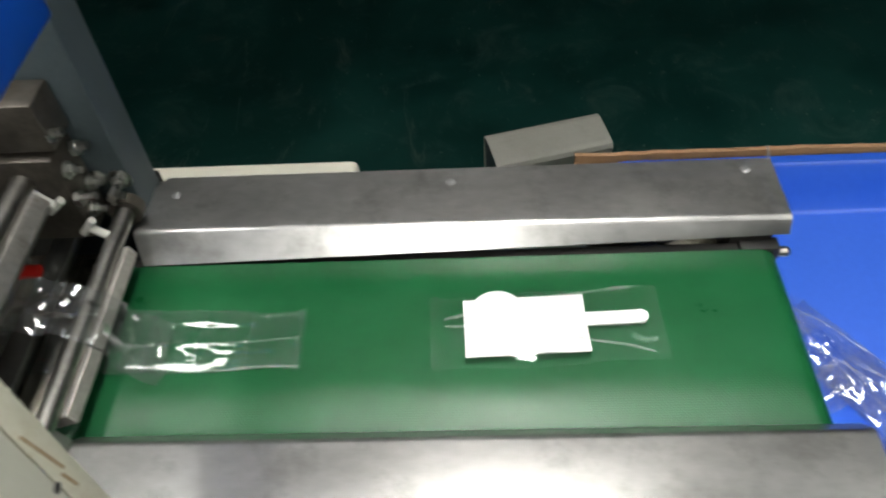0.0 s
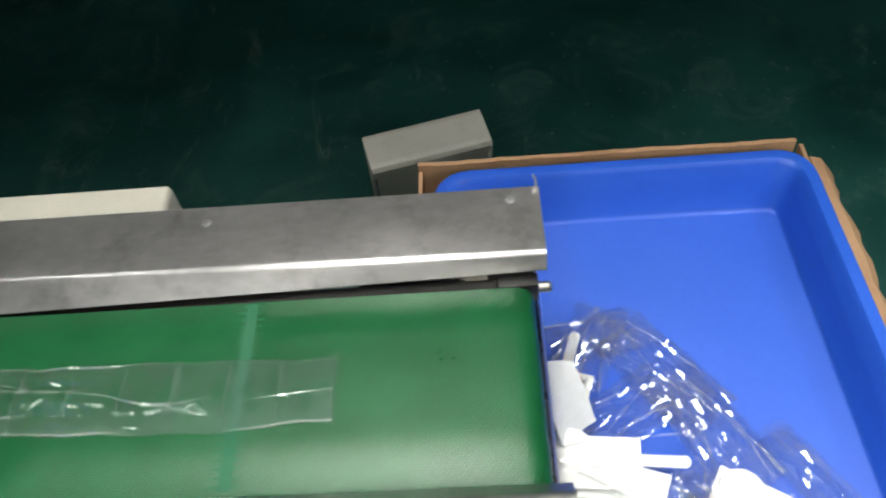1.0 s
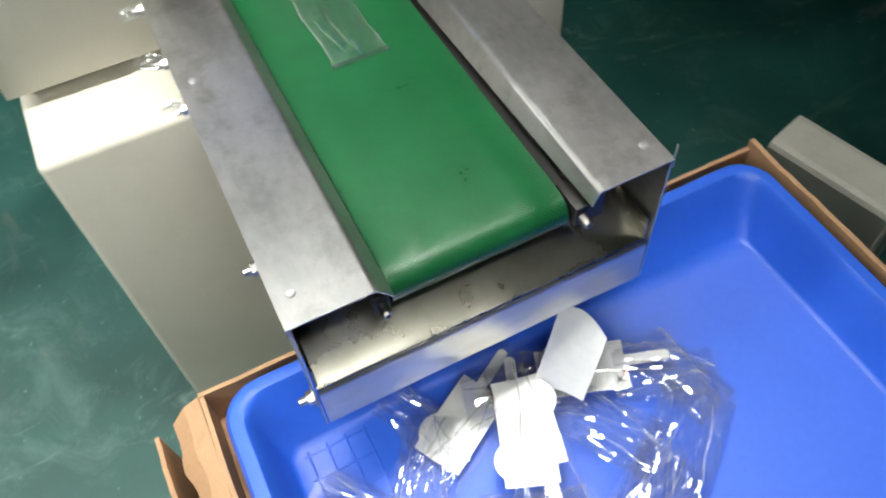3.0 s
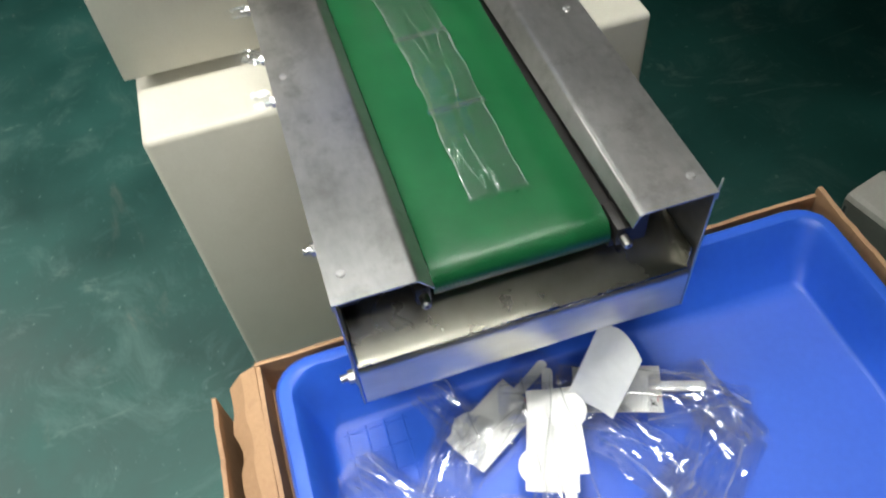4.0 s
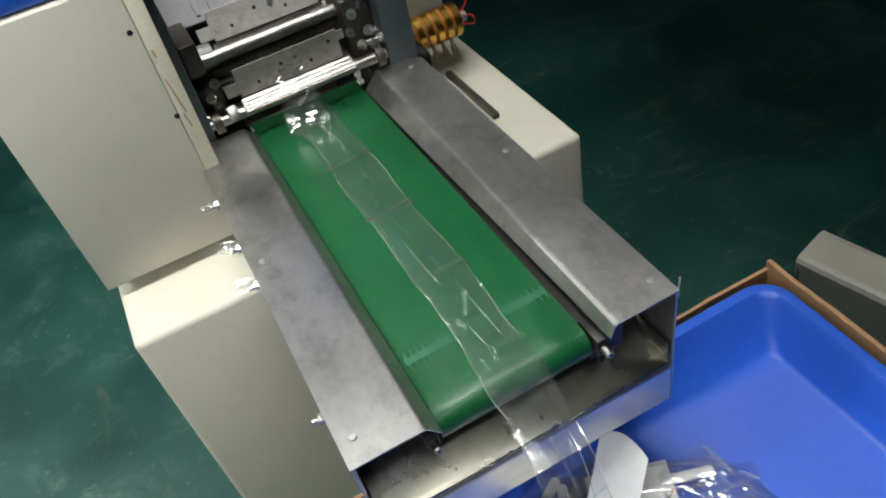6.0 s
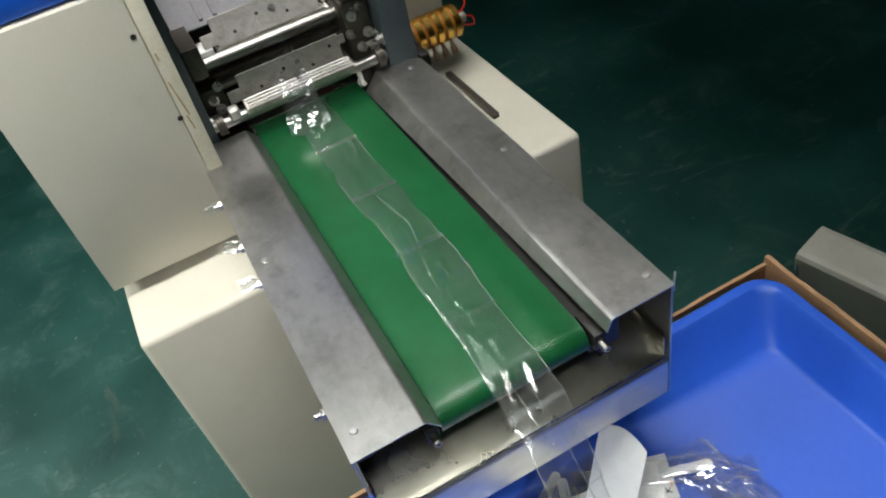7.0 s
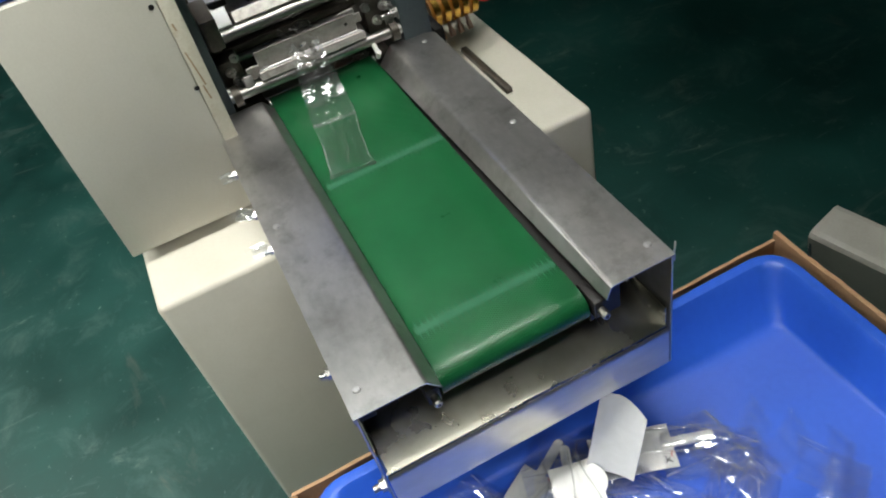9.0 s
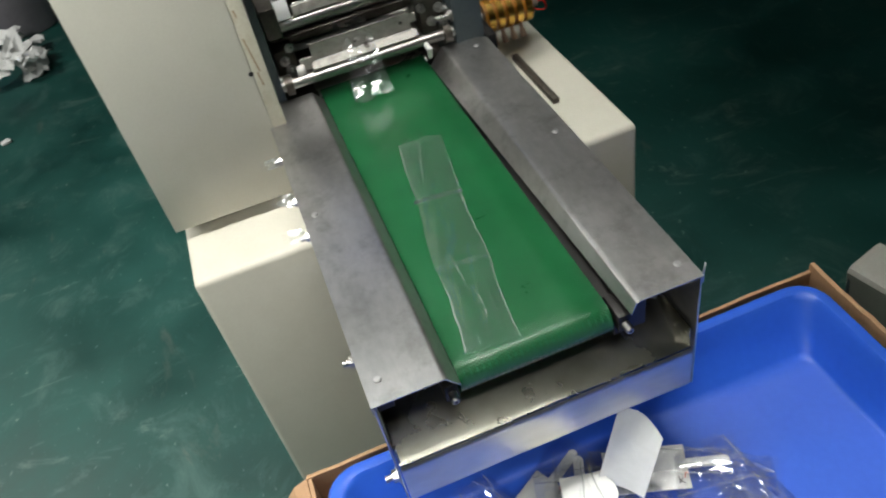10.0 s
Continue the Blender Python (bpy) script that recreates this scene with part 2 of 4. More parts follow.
CABLE = surface("grubby_white_cable", (0.55, 0.54, 0.50), (0.72, 0.71, 0.67), (0.4, 0.6), 0.0, 40.0)
FLOOR_GREEN = floor_material("worn_green_floor_paint")
WALL_PAINT = surface("pale_hall_wall", (0.22, 0.23, 0.23), (0.30, 0.31, 0.31), (0.6, 0.8), 0.0, 2.0, 40.0, 0.1)
FILM = film_material("clear_packing_film", (0.90, 0.925, 0.945), 0.05, 0.055, 0.030, 0.5, 34.0, 0.22)
BAG_FILM = film_material("clear_bag_film", (0.99, 0.993, 0.993), 0.06, 0.04, 0.010, 0.30)
FOLD = film_material("folded_film_edge", (0.95, 0.965, 0.97), 0.10, 0.13, 0.13)
FILM_SEAL = film_material("crimped_film_seal", (0.99, 0.995, 0.995), 0.24, 0.015, 0.014)
FILM_CRINKLED = film_material("crinkled_clear_film", (0.985, 0.99, 0.99), 0.06, 0.18, 0.034, 0.10, 60.0, 0.3)
FROSTED = film_material("frosted_pouch_film", (0.95, 0.96, 0.96), 0.35, 0.03, 0.86, 0.03)
TUBE_GLOW = glow_material("tube_glass", (0.93, 1.0, 0.97), 6.0)


# ---- mesh helpers ----
def bm_new():
    return bmesh.new()


def add_box(bm, x0, x1, y0, y1, z0, z1, bevel=0.0, seg=2, m=None):
    r = bmesh.ops.create_cube(bm, size=1.0)
    vs = r["verts"]
    for v in vs:
        v.co = Vector(((x0 + x1) / 2 + v.co.x * (x1 - x0), (y0 + y1) / 2 + v.co.y * (y1 - y0), (z0 + z1) / 2 + v.co.z * (z1 - z0)))
    if m is not None:
        for v in vs:
            v.co = m @ v.co
    if bevel > 0:
        es = list({e for v in vs for e in v.link_edges})
        bmesh.ops.bevel(bm, geom=es, offset=bevel, segments=seg, profile=0.5, affect="EDGES")
    return bm


def add_rod(bm, a, b, r, seg=16, r2=None, caps=True):
    a, b = Vector(a), Vector(b)
    d = b - a
    q = d.to_track_quat("Z", "Y").to_matrix().to_4x4()
    bmesh.ops.create_cone(bm, cap_ends=caps, segments=seg, radius1=r, radius2=r if r2 is None else r2, depth=d.length, matrix=Matrix.Translation((a + b) / 2) @ q)
    return bm


def add_sheet(bm, pts, x0, x1, th, cuts=1):
    """A folded sheet: a polyline in y, z, swept along x, with thickness."""
    pts = [Vector((0, p[0], p[1])) for p in pts]
    offs = []
    for i, p in enumerate(pts):
        ns = []
        for j in (i - 1, i):
            if 0 <= j < len(pts) - 1:
                d = (pts[j + 1] - pts[j]).normalized()
                ns.append(Vector((0, -d.z, d.y)))
        n = sum(ns, Vector()) / len(ns)
        n = n / max(n.length_squared, 0.3)
        offs.append(p - n * th)
    loop = pts + offs[::-1]
    rings = []
    for k in range(cuts + 1):
        x = x0 + (x1 - x0) * k / cuts
        rings.append([bm.verts.new((x, p.y, p.z)) for p in loop])
    n = len(loop)
    for a, b in zip(rings, rings[1:]):
        for i in range(n):
            bm.faces.new((a[i], a[(i + 1) % n], b[(i + 1) % n], b[i]))
    half = len(pts)
    for ring, flip in ((rings[0], False), (rings[-1], True)):
        for i in range(half - 1):
            f = [ring[i], ring[i + 1], ring[n - 2 - i], ring[n - 1 - i]]
            bm.faces.new(f[::-1] if flip else f)
    bmesh.ops.recalc_face_normals(bm, faces=bm.faces)
    return bm


def thicken(bm, th):
    """Give an open sheet a back, th behind its face, and a rim round its edge."""
    bm.normal_update()
    faces = list(bm.faces)
    rim = [e for e in bm.edges if len(e.link_faces) == 1]
    back = {v: bm.verts.new(v.co - v.normal * th) for v in list(bm.verts)}
    for f in faces:
        bm.faces.new([back[v] for v in reversed(f.verts)])
    for e in rim:
        loop = e.link_faces[0].loops
        a, b = next((l.vert, l.link_loop_next.vert) for l in loop if l.edge == e)
        bm.faces.new((b, a, back[a], back[b]))


def add_tube(bm, pts, r, seg=8):
    """A bent round cable through the points."""
    pts = [Vector(p) for p in pts]
    fine = []
    for i in range(len(pts) - 1):
        p0, p1, p2, p3 = pts[max(i - 1, 0)], pts[i], pts[i + 1], pts[min(i + 2, len(pts) - 1)]
        for k in range(5):
            t = k / 5
            fine.append(0.5 * ((2 * p1) + (p2 - p0) * t + (2 * p0 - 5 * p1 + 4 * p2 - p3) * t * t + (3 * p1 - p0 - 3 * p2 + p3) * t ** 3))
    fine.append(pts[-1])
    rings = []
    for i, p in enumerate(fine):
        d = (fine[min(i + 1, len(fine) - 1)] - fine[max(i - 1, 0)]).normalized()
        u = d.orthogonal().normalized() if not rings else (u - d * u.dot(d)).normalized()
        w = d.cross(u)
        rings.append([bm.verts.new(p + (u * math.cos(a) + w * math.sin(a)) * r) for a in [2 * math.pi * k / seg for k in range(seg)]])
    for a, b in zip(rings, rings[1:]):
        for k in range(seg):
            bm.faces.new((a[k], a[(k + 1) % seg], b[(k + 1) % seg], b[k]))
    bm.faces.new(rings[0][::-1])
    bm.faces.new(rings[-1])
    return bm


def thing(name, label, category, group="", m=None):
    ob = new(name)
    ob.empty_display_size = 0.05
    if m is not None:
        ob.matrix_basis = m
    return tagged(ob, label, category, group)


def part(name, bm, material, parent=None, label="", smooth=False, m=None):
    me = bpy.data.meshes.new(name)
    bm.to_mesh(me)
    bm.free()
    me.materials.append(material)
    if smooth:
        me.polygons.foreach_set("use_smooth", [True] * len(me.polygons))
        me.set_sharp_from_angle(angle=radians(40))
    ob = new(name, me)
    if parent is not None:
        ob.parent = parent
    if m is not None:
        ob.matrix_basis = m
    if label:
        ob["label"] = label
    return ob


def again(ob, m):
    """Another piece that shares the mesh of ob, under the same parent."""
    o = ob.copy()
    scene.collection.objects.link(o)
    o.matrix_basis = m
    return o


def box(name, material, parent, x0, x1, y0, y1, z0, z1, bevel=0.002, label="", smooth=True, seg=2):
    return part(name, add_box(bm_new(), x0, x1, y0, y1, z0, z1, bevel, seg), material, parent, label, smooth)


def rod(name, material, parent, a, b, r, label="", seg=20):
    return part(name, add_rod(bm_new(), a, b, r, seg), material, parent, label, True)


# ---- the hall ----
def hall():
    bm = bm_new()
    bmesh.ops.create_grid(bm, x_segments=40, y_segments=40, size=7.0)
    for v in bm.verts:
        v.co.z = 0.002 * noise.noise(v.co * 1.3) if v.co.length > 1.6 else 0.0
    tagged(part("floor", bm, FLOOR_GREEN, m=pose(0, 0, FLOOR)), "dark green painted concrete floor, scuffed and patchy", "floor", kind="structure")
    for name, b in (("wall_north", (-7, 7, 7, 7.2)), ("wall_south", (-7, 7, -7.2, -7)), ("wall_east", (7, 7.2, -7.2, 7.2)), ("wall_west", (-7.2, -7, -7.2, 7.2))):
        o = part(name, add_box(bm_new(), b[0], b[1], b[2], b[3], FLOOR, 3.0), WALL_PAINT)
        tagged(o, "plain pale painted hall wall", "wall", kind="structure")
    o = part("ceiling", add_box(bm_new(), -7.2, 7.2, -7.2, 7.2, 3.0, 3.15), WALL_PAINT)
    tagged(o, "plain pale hall ceiling", "ceiling", kind="structure")
    for x, y, watts, spread, length in LAMPS:
        h = length / 2 + 0.02
        o = thing("ceiling_light", "white fluorescent tube fixture hanging from the ceiling", "lamp", "ceiling lights", pose(x, y, LAMP_Z))
        box("housing", WHITE_PLASTIC, o, -0.1, 0.1, -h, h, 0.0, 0.05, 0.008)
        for a in (-0.045, 0.045):
            rod("tube", TUBE_GLOW, o, (a, 0.02 - h, -0.022), (a, h - 0.02, -0.022), 0.013)
        for a in (0.12 - h, h - 0.12):
            rod("hanger", DULL_METAL, o, (0, a, 0.05), (0, a, 3.0 - LAMP_Z), 0.004, seg=8)


# ---- the discharge conveyor ----
TOP = 0.80
BELT_Z = 0.777
WIDE = 0.42
BACK = -0.69


def screw_mesh():
    bm = bm_new()
    add_rod(bm, (0, 0, 0), (0, 0, 0.0022), 0.0052, 14, 0.0040)
    add_box(bm, -0.0032, 0.0032, -0.0006, 0.0006, 0.0021, 0.0026)
    add_box(bm, -0.0006, 0.0006, -0.0032, 0.0032, 0.0021, 0.0026)
    return bm


def hex_bolt(name, parent, a, direction, r=0.009, length=0.012, material=CHROME):
    bm = bm_new()
    a, d = Vector(a), Vector(direction)
    add_rod(bm, a, a + d * 0.0016, r * 1.45, 18)
    add_rod(bm, a + d * 0.0016, a + d * (0.0016 + r * 0.8), r, 6)
    add_rod(bm, a + d * (0.0016 + r * 0.8), a + d * length, r * 0.55, 12)
    return part(name, bm, material, parent, "", True)


def conveyor():
    c = thing("conveyor", "short stainless steel discharge conveyor with a moving green belt", "conveyor")
    n = 28
    # folded top covers with a sloping lip towards the belt
    bm = add_sheet(bm_new(), [(0.0, TOP - 0.012), (0.0, TOP), (0.0850, TOP), (0.0880, TOP - 0.0003), (0.0905, TOP - 0.0014), (0.0922, TOP - 0.0036), (0.1052, TOP - 0.0200)], BACK, 0.0, 0.0016, n)
    part("cover", bm, STEEL, c, "smudged stainless steel cover plate", True)
    bm = add_sheet(bm_new(), [(0.321, TOP - 0.019), (0.3322, TOP - 0.0035), (0.3340, TOP - 0.0012), (0.3365, TOP - 0.0002), (0.340, TOP), (0.396, TOP), (WIDE, TOP), (WIDE, TOP - 0.012)], BACK - 0.008, 0.0, 0.0016, n)
    # the upstream end of this cover has a cut corner on its lip
    for v in bm.verts:
        if v.co.x < BACK + 0.01 and v.co.y < 0.33:
            v.co.x += 0.012
        along_x = -v.co.x / 0.69
        if v.co.y < 0.3235:
            v.co.y += 0.002 - 0.015 * along_x
            v.co.z -= 0.004 * along_x
        elif v.co.y < 0.345:
            v.co.y += 0.006 * along_x - 0.003
        if v.co.x < BACK + 0.01 and v.co.y > 0.41:
            v.co.x += 0.020
    part("cover", bm, STEEL, c, "smudged stainless steel cover plate", True)
    first = part("screw", screw_mesh(), ZINC, c, "", True, pose(-0.035, 0.018, TOP, 0, 0, 20))
    for x, y, a in ((-0.36, 0.018, 55), (-0.031, 0.403, 10), (-0.354, 0.398, 70), (-0.663, 0.392, 35)):
        again(first, pose(x, y, TOP, 0, 0, a))
    # side plates
    for y0, y1 in ((0.002, 0.0045), (WIDE - 0.0045, WIDE - 0.002)):
        box("side_plate", STEEL, c, BACK, -0.0005, y0, y1, 0.588, TOP - 0.003, 0.0005, smooth=False)
    # inner rails and dark bed under the belt
    box("bed", BLACK, c, -0.72, -0.05, 0.100, 0.325, 0.738, 0.768, 0.001, "black steel belt bed", False)
    for y in (0.094, 0.316):
        box("rail", BLACK, c, -0.70, -0.03, y, y + 0.007, 0.715, 0.758, 0.001, smooth=False)
    box("end_block", BLACK, c, -0.075, -0.040, 0.006, 0.028, 0.735, 0.779, 0.001, smooth=False)
    box("end_block", BLACK, c, -0.06, -0.016, 0.325, 0.352, 0.735, 0.779, 0.001, smooth=False)
    # the belt: a closed loop over two rollers
    r = 0.022
    zc = BELT_Z - r
    xa, xb = -0.74, -0.036
    ring = []
    for k in range(41):
        ring.append((xa + (xb - xa) * k / 40, BELT_Z))
    for k in range(1, 12):
        a = math.pi / 2 - math.pi * k / 12
        ring.append((xb + r * math.cos(a), zc + r * math.sin(a)))
    for k in range(41):
        ring.append((xb - (xb - xa) * k / 40, zc - r))
    for k in range(1, 12):
        a = -math.pi / 2 - math.pi * k / 12
        ring.append((xa + r * math.cos(a), zc + r * math.sin(a)))
    bm = bm_new()
    ys = [0.1065, 0.1075, 0.16, 0.21, 0.26, 0.3065, 0.3075]
    rows = []
    for i, y in enumerate(ys):
        drop = 0.0008 if i in (0, len(ys) - 1) else 0.0
        rows.append([bm.verts.new((x, y, z - drop + 0.0006 * noise.noise(Vector((x * 5, y * 9, 3.0))))) for x, z in ring])
    for a, b in zip(rows, rows[1:]):
        for k in range(len(ring)):
            j = (k + 1) % len(ring)
            bm.faces.new((a[k], a[j], b[j], b[k]))
    bmesh.ops.recalc_face_normals(bm, faces=bm.faces)
    part("belt", bm, BELT, c, "green PVC belt with a fine diamond weave", True)
    rod("roller", DULL_METAL, c, (xb, 0.109, zc), (xb, 0.305, zc), r - 0.002)
    rod("roller", DULL_METAL, c, (xa, 0.105, zc), (xa, 0.313, zc), r - 0.002)
    # take-up screws at the end of the belt
    for y in (0.094, 0.320):
        box("bearing_block", BLACK, c, -0.05, -0.009, y - 0.0085, y + 0.0085, 0.744, 0.772, 0.002)
        bm = add_rod(bm_new(), (-0.012, y, 0.757), (0.002, y, 0.757), 0.0056, 18)
        add_rod(bm, (0.002, y, 0.757), (0.0045, y, 0.757), 0.0056, 18, 0.0042)
        s = part("take_up_screw", bm, SHAFT_STEEL, c, "", True)
        part("socket", add_rod(bm_new(), (0.0040, y, 0.757), (0.0049, y, 0.757), 0.0026, 6), BLACK, s, "dark hexagonal socket")
    # tray under the belt end: floor, side turn-ups and front lip
    bm = bm_new()
    prof = [(-0.20, 0.722), (-0.12, 0.704), (-0.06, 0.685), (-0.012, 0.668), (-0.005, 0.664), (-0.003, 0.658)]
    rows = []
    for i in range(25):
        y = 0.0065 + (WIDE - 0.013) * i / 24
        rows.append([bm.verts.new((x + 0.0016 * noise.noise(Vector((y * 9, z * 20, 7.0))), y, z + 0.0022 * noise.noise(Vector((x * 14, y * 11, 1.0))))) for x, z in prof])
    for a, b in zip(rows, rows[1:]):
        for k in range(len(prof) - 1):
            bm.faces.new((a[k], a[k + 1], b[k + 1], b[k]))
    thicken(bm, 0.0016)
    part("catch_tray", bm, TRAY_STEEL, c, "bent stainless steel tray with dents and scuffs, in a shaded tone", True)
    bm = bm_new()
    rows = []
    for i in range(25):
        y = 0.0065 + (WIDE - 0.013) * i / 24
        rows.append([bm.verts.new((x + 0.0018 * noise.noise(Vector((y * 9, z * 20, 7.0))), y, z)) for x, z in ((-0.0035, 0.6615), (-0.0008, 0.658), (0.0, 0.652), (0.0, 0.632), (0.0, 0.611), (0.0, 0.590))])
    for a, b in zip(rows, rows[1:]):
        for k in range(5):
            bm.faces.new((a[k], a[k + 1], b[k + 1], b[k]))
    thicken(bm, 0.0016)
    part("tray_lip", bm, LIP_STEEL, c, "steel front lip of the tray, in a lit tone", True)
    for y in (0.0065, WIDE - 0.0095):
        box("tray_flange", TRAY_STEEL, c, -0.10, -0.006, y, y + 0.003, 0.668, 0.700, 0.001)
    # bolts and nuts on the outer faces
    for x, z in ((-0.098, 0.773), (-0.36, 0.765), (-0.45, 0.765), (-0.56, 0.772)):
        hex_bolt("bolt", c, (x, 0.002, z), (0, -1, 0), 0.0075, 0.016)
        hex_bolt("bolt", c, (x, WIDE - 0.002, z), (0, 1, 0), 0.0075, 0.016)
    hex_bolt("bolt", c, (-0.02, 0.002, 0.625), (0, -1, 0), 0.0085, 0.018)
    # slotted ears behind the first bolt
    box("slot_strip", CHROME, c, -0.135, -0.062, 0.0002, 0.0016, 0.7705, 0.7755, 0.0004)
    # a wire end at the downstream outer corner
    part("wire_end", add_tube(bm_new(), [(-0.004, WIDE - 0.001, 0.79), (-0.003, WIDE + 0.001, 0.806), (-0.006, WIDE + 0.004, 0.814)], 0.0012, 6), CHROME, c, "", True)
    return c


# ---- the packing machine ----
UPPER_AXIS = (-0.765, 0.205, 0.898)
LOWER_AXIS = (-0.700, 0.205, 0.8216)


def crimp_beam(shaft, z0, z1, turn=0):
    """A serrated crimping beam on a shaft, with a T-shaped clamp at its end."""
    bm = bm_new()
    add_box(bm, -0.013, 0.013, -0.100, 0.096, z0 - 0.003, z1 - 0.003, 0.0012, 1)
    part("beam", bm, JAW_STEEL, shaft, "grooved aluminium crimping beam")
    rib = part("rib", add_box(bm_new(), -0.0015, 0.0015, -0.096, 0.092, z1 - 0.0032, z1, 0.0004, 1), STEEL, shaft, "", False, pose(-0.007, 0, 0))
    for x in (0.0, 0.007):
        again(rib, pose(x, 0, 0))
    bm = bm_new()
    add_rod(bm, (0, 0.104, 0.006), (0, 0.104, z1 + 0.006), 0.0045, 12)
    add_rod(bm, (-0.012, 0.104, z1 + 0.004), (0.012, 0.104, z1 + 0.004), 0.0042, 12)
    part("clamp", bm, CABLE, shaft, "pale T-shaped clamp", True, pose(0, 0, 0, 0, turn, 0))


def machine():
    k = thing("packing_machine", "beige and dark grey flow wrapping machine standing on the floor", "machine")
    body = part("lower_cabinet", add_box(bm_new(), -1.75, -0.498, -0.212, 0.623, FLOOR, 0.636, 0.011, 3), BEIGE, k, "beige powder-coated base cabinet with rounded edges", True)
    # upper side cabinet with its front door plate
    up = part("upper_cabinet", add_box(bm_new(), -1.75, -0.624, -0.214, 0.026, 0.662, 1.112, 0.006, 3), BEIGE, k, "beige side cabinet with a screwed front plate", True)
    box("front_plate", BEIGE, k, -0.6245, -0.620, -0.219, 0.004, 0.662, 1.112, 0.002)
    box("edge_strip", CREAM, k, -0.6245, -0.6205, 0.0055, 0.0285, 0.790, 1.112, 0.001, "chipped cream edge with rust streaks")
    # black strip added for the shade in the gap between the cabinets
    box("gap_shadow_strip", BLACK, k, -1.7, -0.66, -0.2, 0.02, 0.634, 0.664, 0.001, "black strip standing in for the shade between the cabinets")
    hole = part("screw_hole", add_rod(bm_new(), (0, 0, 0), (0.0008, 0, 0), 0.0042, 14), BLACK, k, "", False, pose(-0.6202, 0.002, 0.905))
    again(hole, pose(-0.6202, -0.0055, 1.045))
    for z0, z1, y in ((0.905, 0.965, 0.017), (0.88, 0.905, 0.0155), (1.0, 1.012, 0.012)):
        bm = bm_new()
        add_box(bm, 0, 0.0006, -0.0013, 0.0013, z0, z1, 0.0)
        for v in bm.verts:
            v.co.y += (v.co.z - z0) * -0.12
        part("rust_streak", bm, RUST, k, "", False, pose(-0.6205, y, 0))
    # frame plates of the sealing head
    box("frame_plate", DARK_FRAME, k, -1.5, -0.694, 0.030, 0.044, 0.64, 1.10, 0.002, "dark grey painted frame plate")
    box("frame_plate", DARK_FRAME, k, -1.5, -0.690, 0.366, 0.420, 0.64, 1.12, 0.003, "dark grey painted frame plate")
    # blue hood over the head
    part("hood", add_box(bm_new(), -0.672, -0.66, 0.048, 0.326, 1.072, 1.20, 0.003, 2), HOOD_BLUE, k, "blue lacquered hood", True)
    part("hood", add_box(bm_new(), -1.75, -0.632, -0.222, 0.046, 1.114, 1.16, 0.008, 2), HOOD_BLUE, k, "blue lacquered hood", True)
    # back of the head
    box("back_plate", OILY, k, -1.02, -1.00, 0.045, 0.365, 0.64, 1.10, 0.001)
    box("head_floor", OILY, k, -1.0, -0.765, 0.045, 0.365, 0.70, 0.735, 0.001)
    # grey guide plate sloping up into the head, with two ribs
    m = pose(-0.80, 0, 0.945, 0, 24, 0)
    bm = bm_new()
    add_box(bm, -0.2, 0.0, 0.05, 0.30, -0.002, 0.002, 0.001, 1, m)
    gp = part("guide_plate", bm, GREYPLATE, k, "grey satin metal guide plate", False)
    for y in (0.10, 0.125, 0.21):
        bm = bm_new()
        add_box(bm, -0.19, -0.01, y, y + 0.007, 0.002, 0.007, 0.001, 1, m)
        part("rib", bm, GREYPLATE, gp, "", False)
    # round tie bars
    rod("tie_bar", DULL_METAL, k, (-0.80, 0.044, 0.835), (-0.80, 0.366, 0.835), 0.007)
    # brackets and bolts at either side
    box("bracket", OILY, k, -0.80, -0.735, 0.046, 0.085, 0.822, 0.868, 0.004)
    box("bracket", OILY, k, -0.82, -0.725, 0.315, 0.364, 0.815, 0.925, 0.006)
    for p, d in (((-0.735, 0.064, 0.848), (1, 0, 0)), ((-0.735, 0.070, 0.829), (1, 0, 0)), ((-0.725, 0.335, 0.84), (1, 0, 0)), ((-0.725, 0.330, 0.90), (1, 0, 0)), ((-0.725, 0.352, 0.862), (1, 0, 0)), ((-0.715, 0.044, 0.825), (0, 1, 0)), ((-0.722, 0.366, 0.856), (0, -1, 0)), ((-0.722, 0.366, 0.815), (0, -1, 0))):
        hex_bolt("bolt", k, p, d, 0.0065, 0.015)
    hex_bolt("bolt", k, (-0.70, 0.366, 0.853), (0, -1, 0), 0.0085, 0.03)
    # clutter round the bearings: collars, clips, short wires and adjusting screws
    for y, x, z, r in ((0.060, -0.765, 0.898, 0.021), (0.350, -0.765, 0.898, 0.021), (0.056, -0.700, 0.8216, 0.018), (0.352, -0.700, 0.8216, 0.018)):
        part("collar", add_rod(bm_new(), (x, y - 0.007, z), (x, y + 0.007, z), r, 24), OILY, k, "oily shaft collar", True)
    for x, y, z, d in ((-0.724, 0.318, 0.872, 0.022), (-0.720, 0.345, 0.915, 0.018), (-0.735, 0.078, 0.872, 0.018), (-0.728, 0.330, 0.945, 0.020), (-0.712, 0.352, 0.838, 0.016)):
        bm = add_rod(bm_new(), (x, y, z), (x + d, y, z + 0.004), 0.0042, 12)
        add_rod(bm, (x + 0.002, y, z), (x + 0.008, y, z + 0.001), 0.0085, 6)
        part("adjusting_screw", bm, CHROME, k, "", True)
    box("side_block", OILY, k, -0.81, -0.716, 0.046, 0.074, 0.900, 0.955, 0.003)
    box("side_block", OILY, k, -0.81, -0.720, 0.322, 0.364, 0.930, 0.985, 0.003)
    box("cross_rail", OILY, k, -0.795, -0.772, 0.046, 0.364, 0.858, 0.872, 0.002, "oily steel cross rail")
